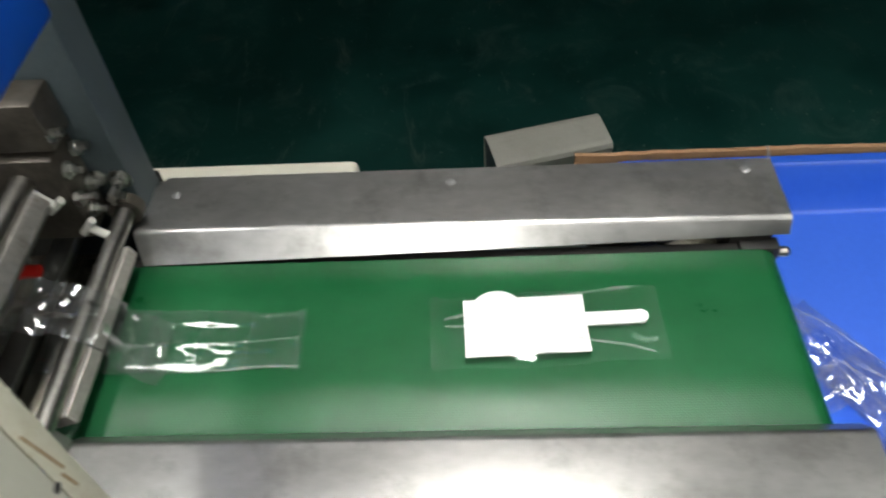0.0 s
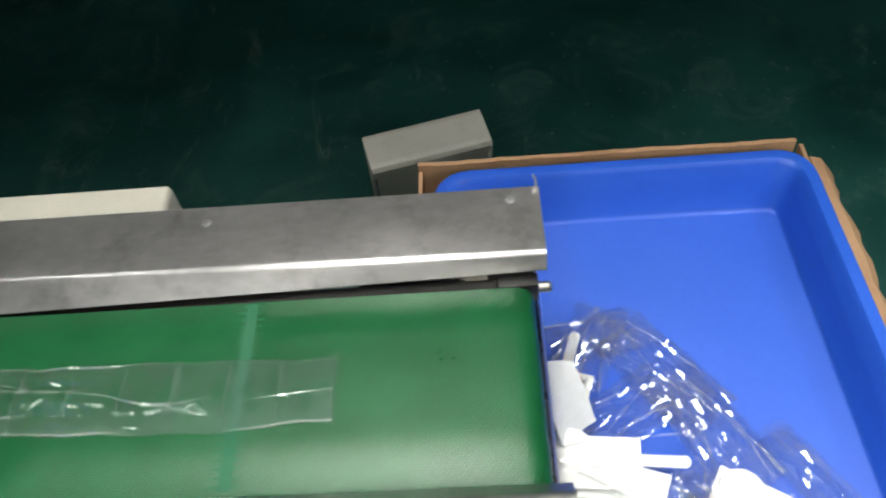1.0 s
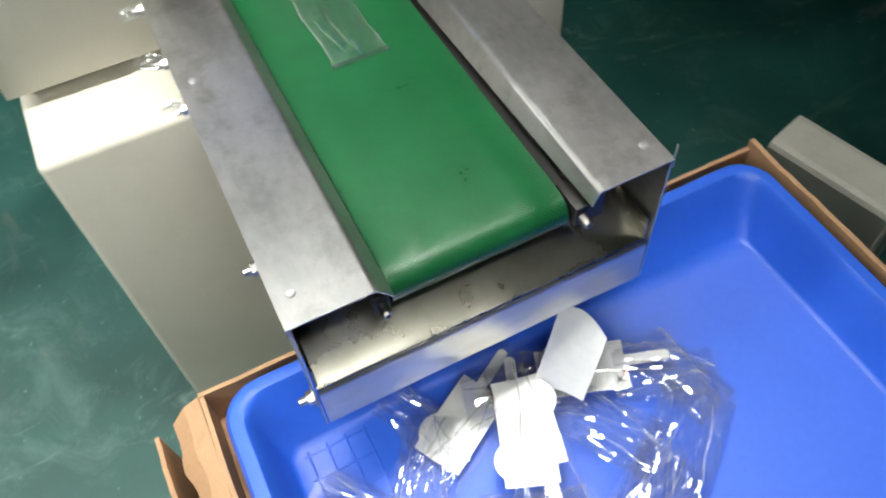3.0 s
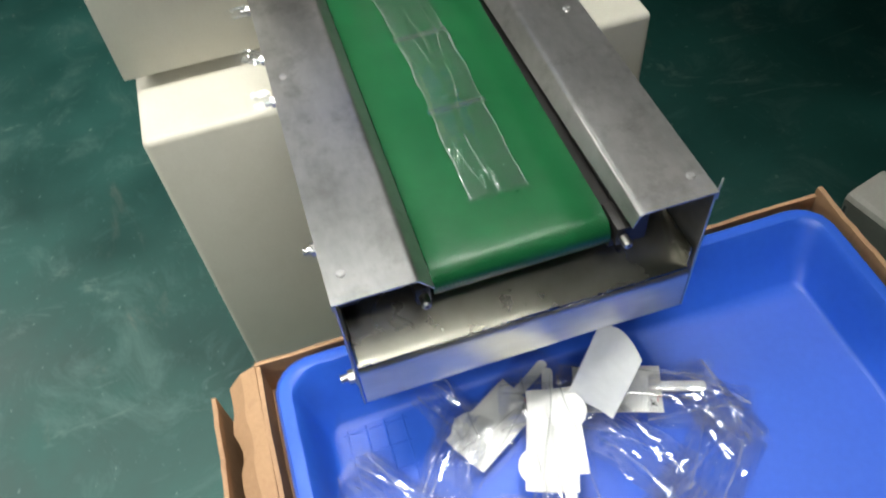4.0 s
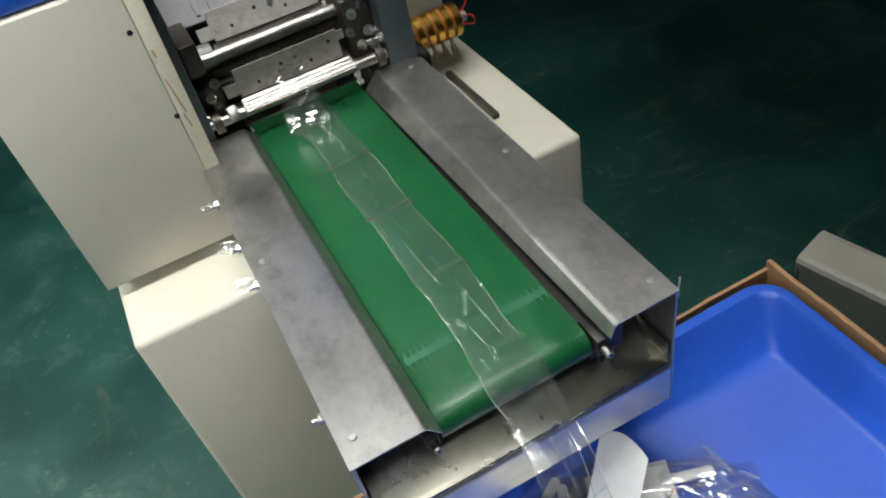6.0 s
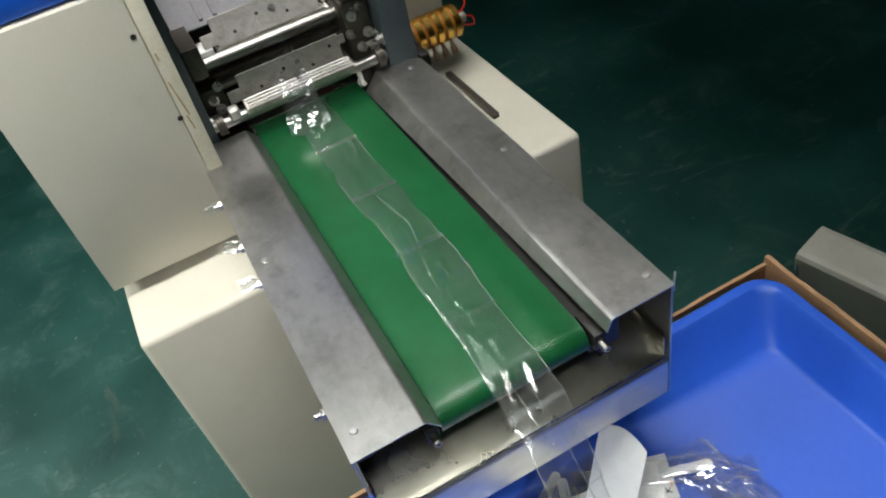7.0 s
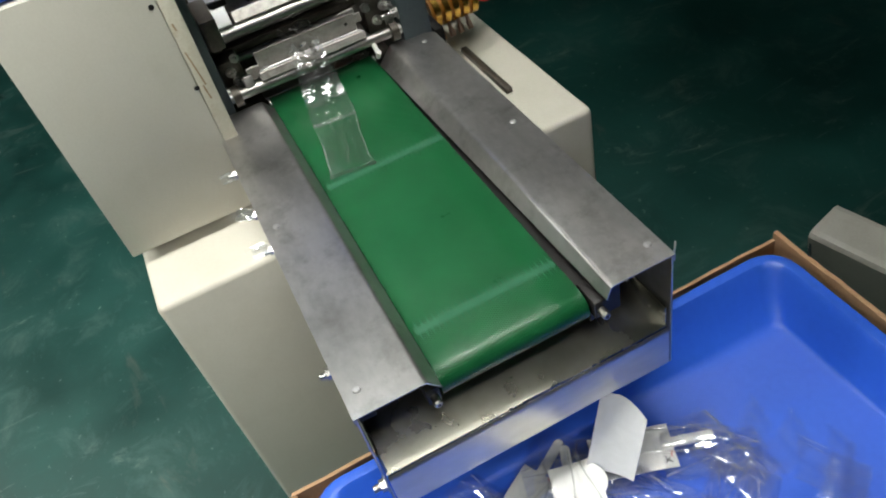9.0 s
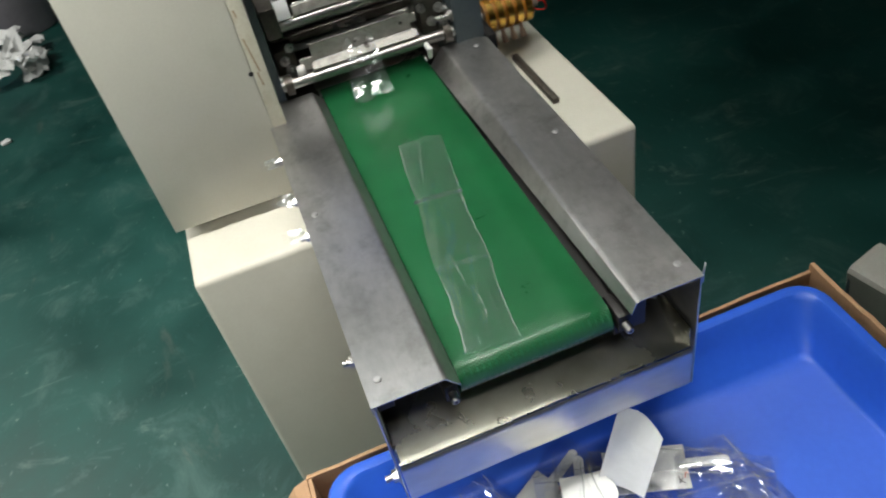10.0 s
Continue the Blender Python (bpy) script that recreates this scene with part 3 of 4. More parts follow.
    box("cross_rail", DULL_METAL, k, -0.79, -0.765, 0.046, 0.364, 0.778, 0.792, 0.002, "worn steel cross rail")
    box("dead_plate", TRAY_STEEL, k, -0.762, -0.728, 0.100, 0.318, 0.7775, 0.7805, 0.0008, "worn steel plate bridging to the belt")
    part("red_cap", add_rod(bm_new(), (-0.800, 0.266, 0.822), (-0.766, 0.268, 0.822), 0.0085, 18, 0.0065), RED, k, "red plastic cap", True)
    part("wire", add_tube(bm_new(), [(-0.81, 0.31, 0.99), (-0.77, 0.325, 0.975), (-0.745, 0.340, 0.955), (-0.740, 0.350, 0.93)], 0.0022, 6), CABLE, k, "grubby white wire", True)
    # slip ring with its brushes, and the housing behind
    s = rod("slip_ring", AMBER, k, (-0.87, 0.478, 0.735), (-0.87, 0.582, 0.735), 0.030, "amber slip ring drum with brass rings", 28)
    for i in range(5):
        y = 0.484 + i * 0.0205
        part("ring", add_rod(bm_new(), (-0.87, y, 0.735), (-0.87, y + 0.0125, 0.735), 0.0345, 32), BRASS, s, "polished brass ring", True)
    for i in range(4):
        y = 0.492 + i * 0.0205
        bm = bm_new()
        add_rod(bm, (-0.850, y, 0.709), (-0.842, y, 0.694), 0.004, 12)
        add_rod(bm, (-0.844, y, 0.697), (-0.836, y, 0.683), 0.006, 12)
        part("brush", bm, COPPER, s, "copper brush holder", True)
    rod("shaft", DULL_METAL, k, (-0.87, 0.42, 0.735), (-0.87, 0.60, 0.735), 0.012)
    part("wire", add_tube(bm_new(), [(-0.87, 0.59, 0.745), (-0.865, 0.605, 0.765), (-0.885, 0.60, 0.79), (-0.91, 0.57, 0.80), (-0.95, 0.55, 0.78)], 0.0018, 6), RED, k, "thin red wire", True)
    part("wire", add_tube(bm_new(), [(-0.87, 0.59, 0.735), (-0.86, 0.612, 0.735), (-0.87, 0.62, 0.71), (-0.90, 0.61, 0.70), (-0.95, 0.60, 0.70)], 0.0018, 6), RED, k, "thin red wire", True)
    box("motor_housing", BEIGE, k, -1.3, -0.965, 0.44, 0.602, 0.634, 1.10, 0.012, "beige motor housing")
    box("slide_bar", OILY, k, -0.84, -0.64, 0.522, 0.536, 0.6365, 0.6485, 0.002, "dark flat bar on the cabinet top")
    box("stop_bracket", BLACK, k, -0.80, -0.70, 0.428, 0.446, 0.70, 0.79, 0.002)
    # two crimping shafts that turn against each other
    upper = part("crimping_shaft", add_rod(bm_new(), (0, -0.161, 0), (0, 0.161, 0), 0.0115, 20), SHAFT_STEEL, k, "bright upper crimping shaft", True, pose(*UPPER_AXIS))
    crimp_beam(upper, 0.0125, 0.031)
    part("end_block", add_box(bm_new(), -0.017, 0.017, -0.155, -0.105, 0.009, 0.042, 0.002), WHITE_PLASTIC, upper, "pale end block with a set screw", True)
    hex_bolt("set_screw", upper, (0.0, -0.130, 0.042), (0, 0, 1), 0.006, 0.006, CHROME)
    hex_bolt("set_screw", upper, (0.0, -0.142, 0.042), (0, 0, 1), 0.003, 0.016, CHROME)
    lower = part("crimping_shaft", add_rod(bm_new(), (0, -0.161, 0), (0, 0.161, 0), 0.0095, 20), SHAFT_STEEL, k, "bright lower crimping shaft", True, pose(*LOWER_AXIS))
    crimp_beam(lower, 0.0105, 0.025, 155)
    part("end_block", add_box(bm_new(), -0.009, 0.009, -0.130, -0.112, 0.004, 0.026, 0.004), DULL_METAL, lower, "", True)
    # perforated jaw plates that rock forward between the shafts
    plates = []
    for n in range(2):
        bm = bm_new()
        add_box(bm, -0.025, 0.025, -0.095, 0.090, -0.002, 0.002, 0.001, 1)
        add_box(bm, -0.003, 0.019, -0.118, -0.093, -0.0018, 0.0018, 0.001, 1)
        add_box(bm, -0.021, -0.005, 0.088, 0.102, -0.0018, 0.0018, 0.001, 1)
        plate = part("jaw_plate", bm, JAW_STEEL, k, "scratched pale jaw plate with stepped ends", False)
        hole = part("plate_hole", add_rod(bm_new(), (0, 0, 0), (0, 0, 0.0006), 0.0030, 10), BLACK, plate, "", False, pose(0.009, -0.06, 0.002))
        for y, x in ((-0.015, -0.005), (0.035, 0.009), (0.072, -0.010)):
            again(hole, pose(x, y, 0.002))
        hex_bolt("plate_bolt", plate, (-0.005, 0.012, 0.002), (0, 0, 1), 0.0045, 0.006, CHROME)
        plates.append(plate)
    # film lying between the guide plate and the belt
    bm = bm_new()
    rows = []
    course = [(-0.87, 0.895), (-0.80, 0.872), (-0.735, 0.862), (-0.695, 0.858), (-0.668, 0.838), (-0.652, 0.806), (-0.625, 0.788)]
    for i in range(31):
        u = i / 30 * (len(course) - 1)
        a = min(int(u), len(course) - 2)
        x = course[a][0] + (course[a + 1][0] - course[a][0]) * (u - a)
        z = course[a][1] + (course[a + 1][1] - course[a][1]) * (u - a)
        tight = 1 - 0.25 * math.sin(math.pi * i / 30)
        rows.append([bm.verts.new((x + 0.006 * noise.noise(Vector((i * 0.4, j * 0.5, 2.0))), 0.198 + 0.076 * tight * (j / 11 - 0.5) - 0.012 * i / 30, z + 0.007 * noise.noise(Vector((i * 0.45, j * 0.5, 5.0))) + 0.006 * max(0.0, 0.3 - abs(noise.noise(Vector((i * 0.16, j * 0.45 + i * 0.2, 11.0))))))) for j in range(12)])
    for a, b in zip(rows, rows[1:]):
        for j in range(11):
            bm.faces.new((a[j], a[j + 1], b[j + 1], b[j]))
    f = part("film_web", bm, FILM_CRINKLED, None, "", True)
    tagged(f, "clear crumpled film web passing through the sealing head", "film")
    return upper, lower, plates


# ---- tub and carton ----
def ring_rect(bm, x0, x1, y0, y1, r, z, seg=6):
    vs = []
    for cx, cy, a0 in ((x1 - r, y1 - r, 0), (x0 + r, y1 - r, 90), (x0 + r, y0 + r, 180), (x1 - r, y0 + r, 270)):
        for k in range(seg + 1):
            a = radians(a0 + 90 * k / seg)
            vs.append(bm.verts.new((cx + r * math.cos(a), cy + r * math.sin(a), z)))
    return vs


def tub():
    t = thing("tub", "blue plastic crate tub, shallow and open, standing in a carton", "tub")
    bm = bm_new()
    X0, X1, Y0, Y1, Z = -0.134, 0.450, -0.107, 0.723, 0.522
    steps = [(0.030, 0.425, 0.03), (0.012, Z - 0.03, 0.045), (0.0, Z - 0.03, 0.05), (-0.001, Z - 0.008, 0.052), (0.004, Z - 0.001, 0.05), (0.012, Z, 0.045), (0.020, Z - 0.001, 0.04), (0.026, Z - 0.008, 0.036), (0.034, Z - 0.05, 0.03), (0.0475, 0.4385, 0.022), (0.0505, 0.4345, 0.020), (0.0545, 0.433, 0.018)]
    rings = []
    for inset, z, r in steps:
        slope = 0.018 * max(0.0, (inset - 0.026) / 0.03) if inset > 0.026 else 0.0
        rings.append(ring_rect(bm, X0 + inset + slope * 1.75, X1 - inset + slope * 0.6, Y0 + inset, Y1 - inset, r, z))
    n = len(rings[0])
    for a, b in zip(rings, rings[1:]):
        for k in range(n):
            bm.faces.new((a[k], a[(k + 1) % n], b[(k + 1) % n], b[k]))
    bm.faces.new(rings[-1])
    bm.faces.new(rings[0][::-1])
    bmesh.ops.recalc_face_normals(bm, faces=bm.faces)
    part("body", bm, TUB_BLUE, t, "", True)
    # moulded grid of ribs on the bottom
    rib = None
    for i in range(4):
        o = box("rib", TUB_BLUE, t, -0.05, 0.10, -0.035 + i * 0.026, -0.032 + i * 0.026, 0.4325, 0.4340, 0.0006) if rib is None else again(rib, pose(0, i * 0.026, 0))
        rib = rib or o
    rib = None
    for i in range(5):
        o = box("rib", TUB_BLUE, t, -0.045, -0.042, -0.04, 0.05, 0.4325, 0.4338, 0.0006) if rib is None else again(rib, pose(i * 0.034, 0, 0))
        rib = rib or o
    return t


def torn_wall(name, parent, a, b, z0, z1, th, rough, seed, lean=0.0):
    """A corrugated card wall from a to b with a ragged top edge."""
    a, b = Vector((*a, 0)), Vector((*b, 0))
    d = (b - a).normalized()
    nrm = Vector((d.y, -d.x, 0))
    bm = bm_new()
    n = 36
    cols = []
    for i in range(n + 1):
        p = a.lerp(b, i / n)
        wave = 0.0025 * noise.noise(Vector((i * 0.23, seed, 0.5)))
        top = z1 + rough * noise.noise(Vector((i * 0.8, seed * 3.1, 0.0))) + 0.4 * rough * noise.noise(Vector((i * 2.3, seed, 9.0)))
        col = []
        for z, off in ((z0, 0), ((z0 + z1) / 2, 0.5), (top, 1.0)):
            for s in (0, 1):
                col.append(bm.verts.new(p + nrm * (s * th + wave * off + lean * off) + Vector((0, 0, z))))
        cols.append(col)
    for c, e in zip(cols, cols[1:]):
        for i, j in ((0, 2), (2, 4), (4, 5), (5, 3), (3, 1), (1, 0)):
            bm.faces.new((c[i], c[j], e[j], e[i]))
    for c in (cols[0], cols[-1]):
        bm.faces.new((c[0], c[1], c[3], c[2]))
        bm.faces.new((c[2], c[3], c[5], c[4]))
    bmesh.ops.recalc_face_normals(bm, faces=bm.faces)
    return part(name, bm, CARD_BOARD, parent, "", False)


def carton():
    c = thing("carton", "brown corrugated carton with torn top edges under the blue tub", "box")
    X0, X1, Y0, Y1, Z = -0.160, 0.456, -0.130, 0.752, 0.502
    torn_wall("wall", c, (X0, Y0), (X0, Y1), FLOOR, Z - 0.004, 0.006, 0.0018, 1.0)
    torn_wall("wall", c, (X1, Y1), (X1, Y0), FLOOR, Z - 0.004, 0.006, 0.002, 2.0)
    # flap folded outwards, with a ragged edge
    bm = bm_new()
    rows = []
    for i in range(50):
        y = Y1 - 0.03 - (Y1 - Y0 - 0.05) * i / 49
        out = 0.040 + 0.012 * noise.noise(Vector((i * 0.31, 4.0, 0))) + 0.008 * noise.noise(Vector((i * 1.3, 2.0, 0)))
        rows.append([bm.verts.new((X1 + 0.001, y, Z - 0.003)), bm.verts.new((X1 + out * 0.5, y, Z - 0.009)), bm.verts.new((X1 + out, y, Z - 0.034))])
    for a, b in zip(rows, rows[1:]):
        for k in range(2):
            bm.faces.new((a[k], b[k], b[k + 1], a[k + 1]))
    thicken(bm, 0.005)
    part("flap", bm, CARD_BOARD, c, "outward-folded flap with a torn edge")
    torn_wall("wall", c, (X1, Y0), (X0, Y0), FLOOR, Z - 0.006, 0.006, 0.002, 3.0)
    torn_wall("wall", c, (X0, Y1), (X1 - 0.015, Y1), FLOOR, Z + 0.010, 0.008, 0.0025, 4.0)
    box("inner_flap", CARD_BOARD, c, X0 + 0.005, X1 - 0.005, Y0 + 0.005, Y1 - 0.005, 0.416, 0.424, 0.001)
    bm = bm_new()
    rows = []
    for i in range(40):
        x = X0 + 0.004 + (X1 - X0 - 0.05) * i / 39
        out = 0.046 + 0.008 * noise.noise(Vector((i * 0.33, 14.0, 0))) + 0.004 * noise.noise(Vector((i * 1.4, 12.0, 0)))
        rows.append([bm.verts.new((x, Y0 - 0.001, Z - 0.006)), bm.verts.new((x, Y0 - out * 0.5, Z - 0.016)), bm.verts.new((x, Y0 - out, Z - 0.045))])
    for a, b in zip(rows, rows[1:]):
        for k in range(2):
            bm.faces.new((a[k], a[k + 1], b[k + 1], b[k]))
    thicken(bm, 0.005)
    part("flap", bm, CARD_BOARD, c, "outward-folded flap with a torn edge")
    torn_wall("flap", c, (X1 - 0.05, Y0 - 0.060), (X0 + 0.020, Y0 - 0.060), 0.20, Z - 0.03, 0.006, 0.006, 5.0, -0.01)
    return c


def floor_cover():
    """A bent beige sheet cover left on the floor beyond the carton."""
    m = pose(-0.17, 1.06, 0, 0, 0, 14)
    t = thing("sheet_cover", "loose beige bent sheet metal cover standing on the floor", "cover", "", m)
    bm = bm_new()
    add_sheet(bm, [(-0.02, 0.10), (-0.054, 0.262), (-0.050, 0.272), (-0.040, 0.276), (0.03, 0.282), (0.045, 0.278), (0.052, 0.265), (0.055, FLOOR)], -0.13, 0.13, 0.003, 2)
    part("shell", bm, GREY_BEIGE, t, "", False)
    box("end_panel", GREY_BEIGE, t, 0.122, 0.127, -0.05, 0.05, FLOOR, 0.27, 0.001)
    box("end_panel", DARK_FRAME, t, -0.127, -0.122, -0.05, 0.05, FLOOR, 0.27, 0.001)
    box("inner_panel", DARK_FRAME, t, -0.118, 0.118, -0.005, 0.0, FLOOR, 0.20, 0.001)
    return t


# ---- packs ----
def film_sheet(length, width, seed, puff=0.006, crease=0.004, nx=26, ny=22, ridge=0.0, pinch=0.0):
    """The upper skin of a flattened clear tube of film, creased."""
    bm = bm_new()
    for side in (1,):
        rows = []
        for i in range(nx + 1):
            u = i / nx
            x = (u - 0.5) * length
            row = []
            for j in range(ny + 1):
                v = j / ny
                y = (v - 0.5) * width * (1 - 0.05 * math.sin(u * 9 + seed) - pinch * math.sin(math.pi * u) ** 2)
                e = math.sin(math.pi * v) ** 0.6 * math.sin(math.pi * min(max(u, 0.02), 0.98)) ** 0.5
                z = side * puff * e + crease * noise.noise(Vector((x * 3 + seed * 7, y * 60, side * 2.0 + seed))) * (0.35 + e) + 0.6 * crease * abs(noise.noise(Vector((x * 2.5 - y * 60 + seed, seed * 2, 1.0))))
                z += ridge * e * (abs(noise.noise(Vector((x * 1.8 + seed * 5, v * 5.5 + 0.4 * math.sin(x * 6 + seed), seed)))) * 2 - 0.4)
                row.append(bm.verts.new((x, y, max(z, -0.0004) if side < 0 else max(z, 0.0006))))
            rows.append(row)
        for a, b in zip(rows, rows[1:]):
            for j in range(ny):
                f = (a[j], b[j], b[j + 1], a[j + 1])
                bm.faces.new(f if side > 0 else f[::-1])
    return bm


def seal_strip(x, width, sgn):
    """A crimped, saw-toothed end seal."""
    bm = bm_new()
    n = 22
    a, b = [], []
    for i in range(n + 1):
        y = (i / n - 0.5) * width
        z = 0.0015 + 0.00012 * (i % 2)
        a.append(bm.verts.new((x, y, z)))
        b.append(bm.verts.new((x + sgn * (0.009 + 0.0012 * (i % 2)), y, z + 0.0006)))
    for i in range(n):
        bm.faces.new((a[i], a[i + 1], b[i + 1], b[i]))
    return bm


def fold_lines(t, length, width, puff, seed, count=4, first=0):
    """Narrow bright folds along the edges of a bag and across it."""
    for k in range(first, count):
        bm = bm_new()
        last = None
        for i in range(15):
            u = i / 14
            x = (u - 0.5) * length * 0.98
            if k < 2:
                v = (k - 0.5) * 0.96 + 0.03 * noise.noise(Vector((u * 4, seed, k)))
            else:
                v = 0.32 * math.sin(seed * 3.1 + k * 1.9) + (u - 0.5) * 0.5 * math.cos(seed * 2 + k * 4) + 0.05 * noise.noise(Vector((u * 5, seed, k)))
            w = (0.0009 + 0.0016 * abs(noise.noise(Vector((u * 6, seed + k, 3.0))))) * (1 if k < 2 else 0.9)
            z = puff * max(0.0, 1 - (2 * v) ** 2) ** 0.6 * math.sin(math.pi * min(max(u, 0.04), 0.96)) ** 0.5 + 0.0022
            y = v * width
            now = [bm.verts.new((x, y - w, z)), bm.verts.new((x, y + w, z + 0.0006))]
            if last:
                bm.faces.new((last[0], now[0], now[1], last[1]))
            last = now
        part("fold", bm, FOLD, t, "", True)


def bag(name, label, length=0.2, width=0.078, seed=0.0, puff=0.006, crease=0.004, group="clear bags", m=None, ridge=0.0, skin=None):
    t = thing(name, label, "bag", group, m)
    part("film", film_sheet(length - 0.02, width, seed, puff, crease, ridge=ridge, pinch=0.07 * abs(math.sin(seed * 2.3)) if ridge else 0.0), skin or FILM, t, "", True)
    part("end_seal", seal_strip((length - 0.02) / 2, width, 1), FILM_SEAL, t)
    part("end_seal", seal_strip(-(length - 0.02) / 2, width, -1), FILM_SEAL, t)
    if ridge:
        fold_lines(t, length - 0.02, width, puff, seed, 4)
    return t


def pack(m, seed, curl=0.004, bag_on=True, stick_on=True, plain=False, marked=True, label="white card with a moulded white stick sealed in a clear bag"):
    """A white card with a stick and a round pad, in a clear bag. The stick points along +x."""
    t = thing("card_pack", label, "pack", "packed cards", m)
    bm = bm_new()
    nx, ny = 14, 8
    L, Wd = 0.118, 0.066
    top = []
    for i in range(nx + 1):
        row = []
        for j in range(ny + 1):
            u, v = i / nx - 0.5, j / ny - 0.5
            z = 0.005 + curl * (4 * v * v) + 0.3 * curl * math.sin(u * 4 + seed) + 0.0012 * noise.noise(Vector((u * 4 + seed, v * 4, seed)))
            cut = 0.024 * max(0.0, v + 0.15) ** 1.5 / 0.52 * max(0.0, 0.5 - u) if plain else 0.0
            row.append(bm.verts.new((u * L - 0.02 + cut, v * Wd, z)))
        top.append(row)
    for a, b in zip(top, top[1:]):
        for j in range(ny):
            bm.faces.new((a[j], b[j], b[j + 1], a[j + 1]))
    thicken(bm, 0.0012)
    bmesh.ops.recalc_face_normals(bm, faces=bm.faces)
    card = part("card", bm, FROSTED if plain else PAPER, t, "", True)
    if plain:
        return t
    # round pad at the closed end
    bm = bm_new()
    bmesh.ops.create_uvsphere(bm, u_segments=24, v_segments=10, radius=0.027)
    for v in bm.verts:
        v.co = Vector((v.co.x - 0.046, v.co.y * 1.0 + 0.016, 0.0062 + max(v.co.z, -0.004) * 0.075 + curl * 0.3))
    part("pad", bm, PAPER, t, "round white pad", True)
    # stick with a rounded end
    bm = bm_new()
    stick_on = 0.092 if stick_on else 0.03
    add_box(bm, 0.01, stick_on, -0.0075 + 0.006, 0.0075 + 0.006, 0.0012, 0.0045, 0.0012, 2)
    add_rod(bm, (stick_on, 0.006, 0.0010), (stick_on, 0.006, 0.0047), 0.0073, 18)
    part("stick", bm, WHITE_PLASTIC, t, "white plastic stick", True)
    # printed mark: a small black sign with a red stroke
    if marked:
        z = 0.0068 + curl * 0.55
        bm = bm_new()
        for px, py, half, turn in ((0.026, -0.021, 0.0055, 48), (0.0275, -0.0225, 0.0045, -32), (0.024, -0.018, 0.003, -75)):
            add_box(bm, -half, half, -0.0008, 0.0008, 0, 0.0004, m=pose(px, py, z + 0.0001 * turn / 75, 0, 0, turn))
        part("printed_mark", bm, INK, card, "small black printed mark")
        bm = bm_new()
        add_box(bm, -0.0045, 0.0045, -0.0009, 0.0009, 0, 0.0004, m=pose(0.033, -0.013, z, 0, 0, 75))
        add_box(bm, -0.003, 0.003, -0.0007, 0.0007, 0, 0.0004, m=pose(0.036, -0.0105, z + 0.0002, 0, 0, -10))
        part("printed_mark", bm, RED_INK, card, "small red printed mark")
    if bag_on:
        part("film", film_sheet(0.205, 0.086, seed, 0.013, 0.003, ridge=0.009), BAG_FILM, t, "clear film bag", True)
        fold_lines(t, 0.200, 0.086, 0.015, seed, 4, 2)
        part("end_seal", seal_strip(0.1025, 0.086, 1), FILM_SEAL, t)
        part("end_seal", seal_strip(-0.1025, 0.086, -1), FILM_SEAL, t)
    return t


def crumpled(length, width, seed, height, cell=0.0085):
    """A loosely crumpled skin of film: long narrow facets over a puffed, folded sheet."""
    bm = bm_new()
    nx, ny = max(7, int(length / cell * 0.55)), max(8, int(width / cell * 2.0))
    rng = random.Random(int(seed * 101))
    g = []
    for i in range(nx + 1):
        row = []
        for j in range(ny + 1):
            u = min(max(i / nx + rng.uniform(-0.32, 0.32) / nx * (0 < i < nx), 0), 1)
            v = min(max(j / ny + rng.uniform(-0.32, 0.32) / ny * (0 < j < ny), 0), 1)
            e = math.sin(math.pi * v) ** 0.5 * (0.25 + 0.75 * math.sin(math.pi * u) ** 0.4)
            x, y = (u - 0.5) * length, (v - 0.5) * width * (1 - 0.18 * noise.noise(Vector((u * 3, seed, 1.0))))
            z = height * e * (0.55 + 0.5 * noise.noise(Vector((x * 16, y * 22, seed))))
            z += 0.30 * height * e * (1 - 2.4 * abs(noise.noise(Vector((x * 22 + y * 14, y * 34 - x * 8, seed + 9)))))
            z += rng.uniform(-1, 1) * 0.0016 * (0.3 + e)
            row.append(bm.verts.new((x, y, max(z, 0.0006))))
        g.append(row)
    for i in range(nx):
        for j in range(ny):
            a, b, c, d = g[i][j], g[i + 1][j], g[i + 1][j + 1], g[i][j + 1]
            if (i * 7 + j * 3 + int(seed)) % 2:
                bm.faces.new((a, b, c))
                bm.faces.new((a, c, d))
            else:
                bm.faces.new((a, b, d))
                bm.faces.new((b, c, d))
    return bm


def heap_bag(p, length, width, seed, height):
    t = thing("empty_bag", "empty crumpled clear film bag lying in the blue tub", "bag", "empty bags in the tub", pose(*p))
    part("film", crumpled(length - 0.02, width, seed, height), FILM_CRINKLED, t)
    part("end_seal", seal_strip((length - 0.02) / 2, width * 0.9, 1), FILM_SEAL, t)
    part("end_seal", seal_strip(-(length - 0.02) / 2, width * 0.9, -1), FILM_SEAL, t)
    fold_lines(t, length - 0.02, width, height * 0.8, seed, 5, 2)


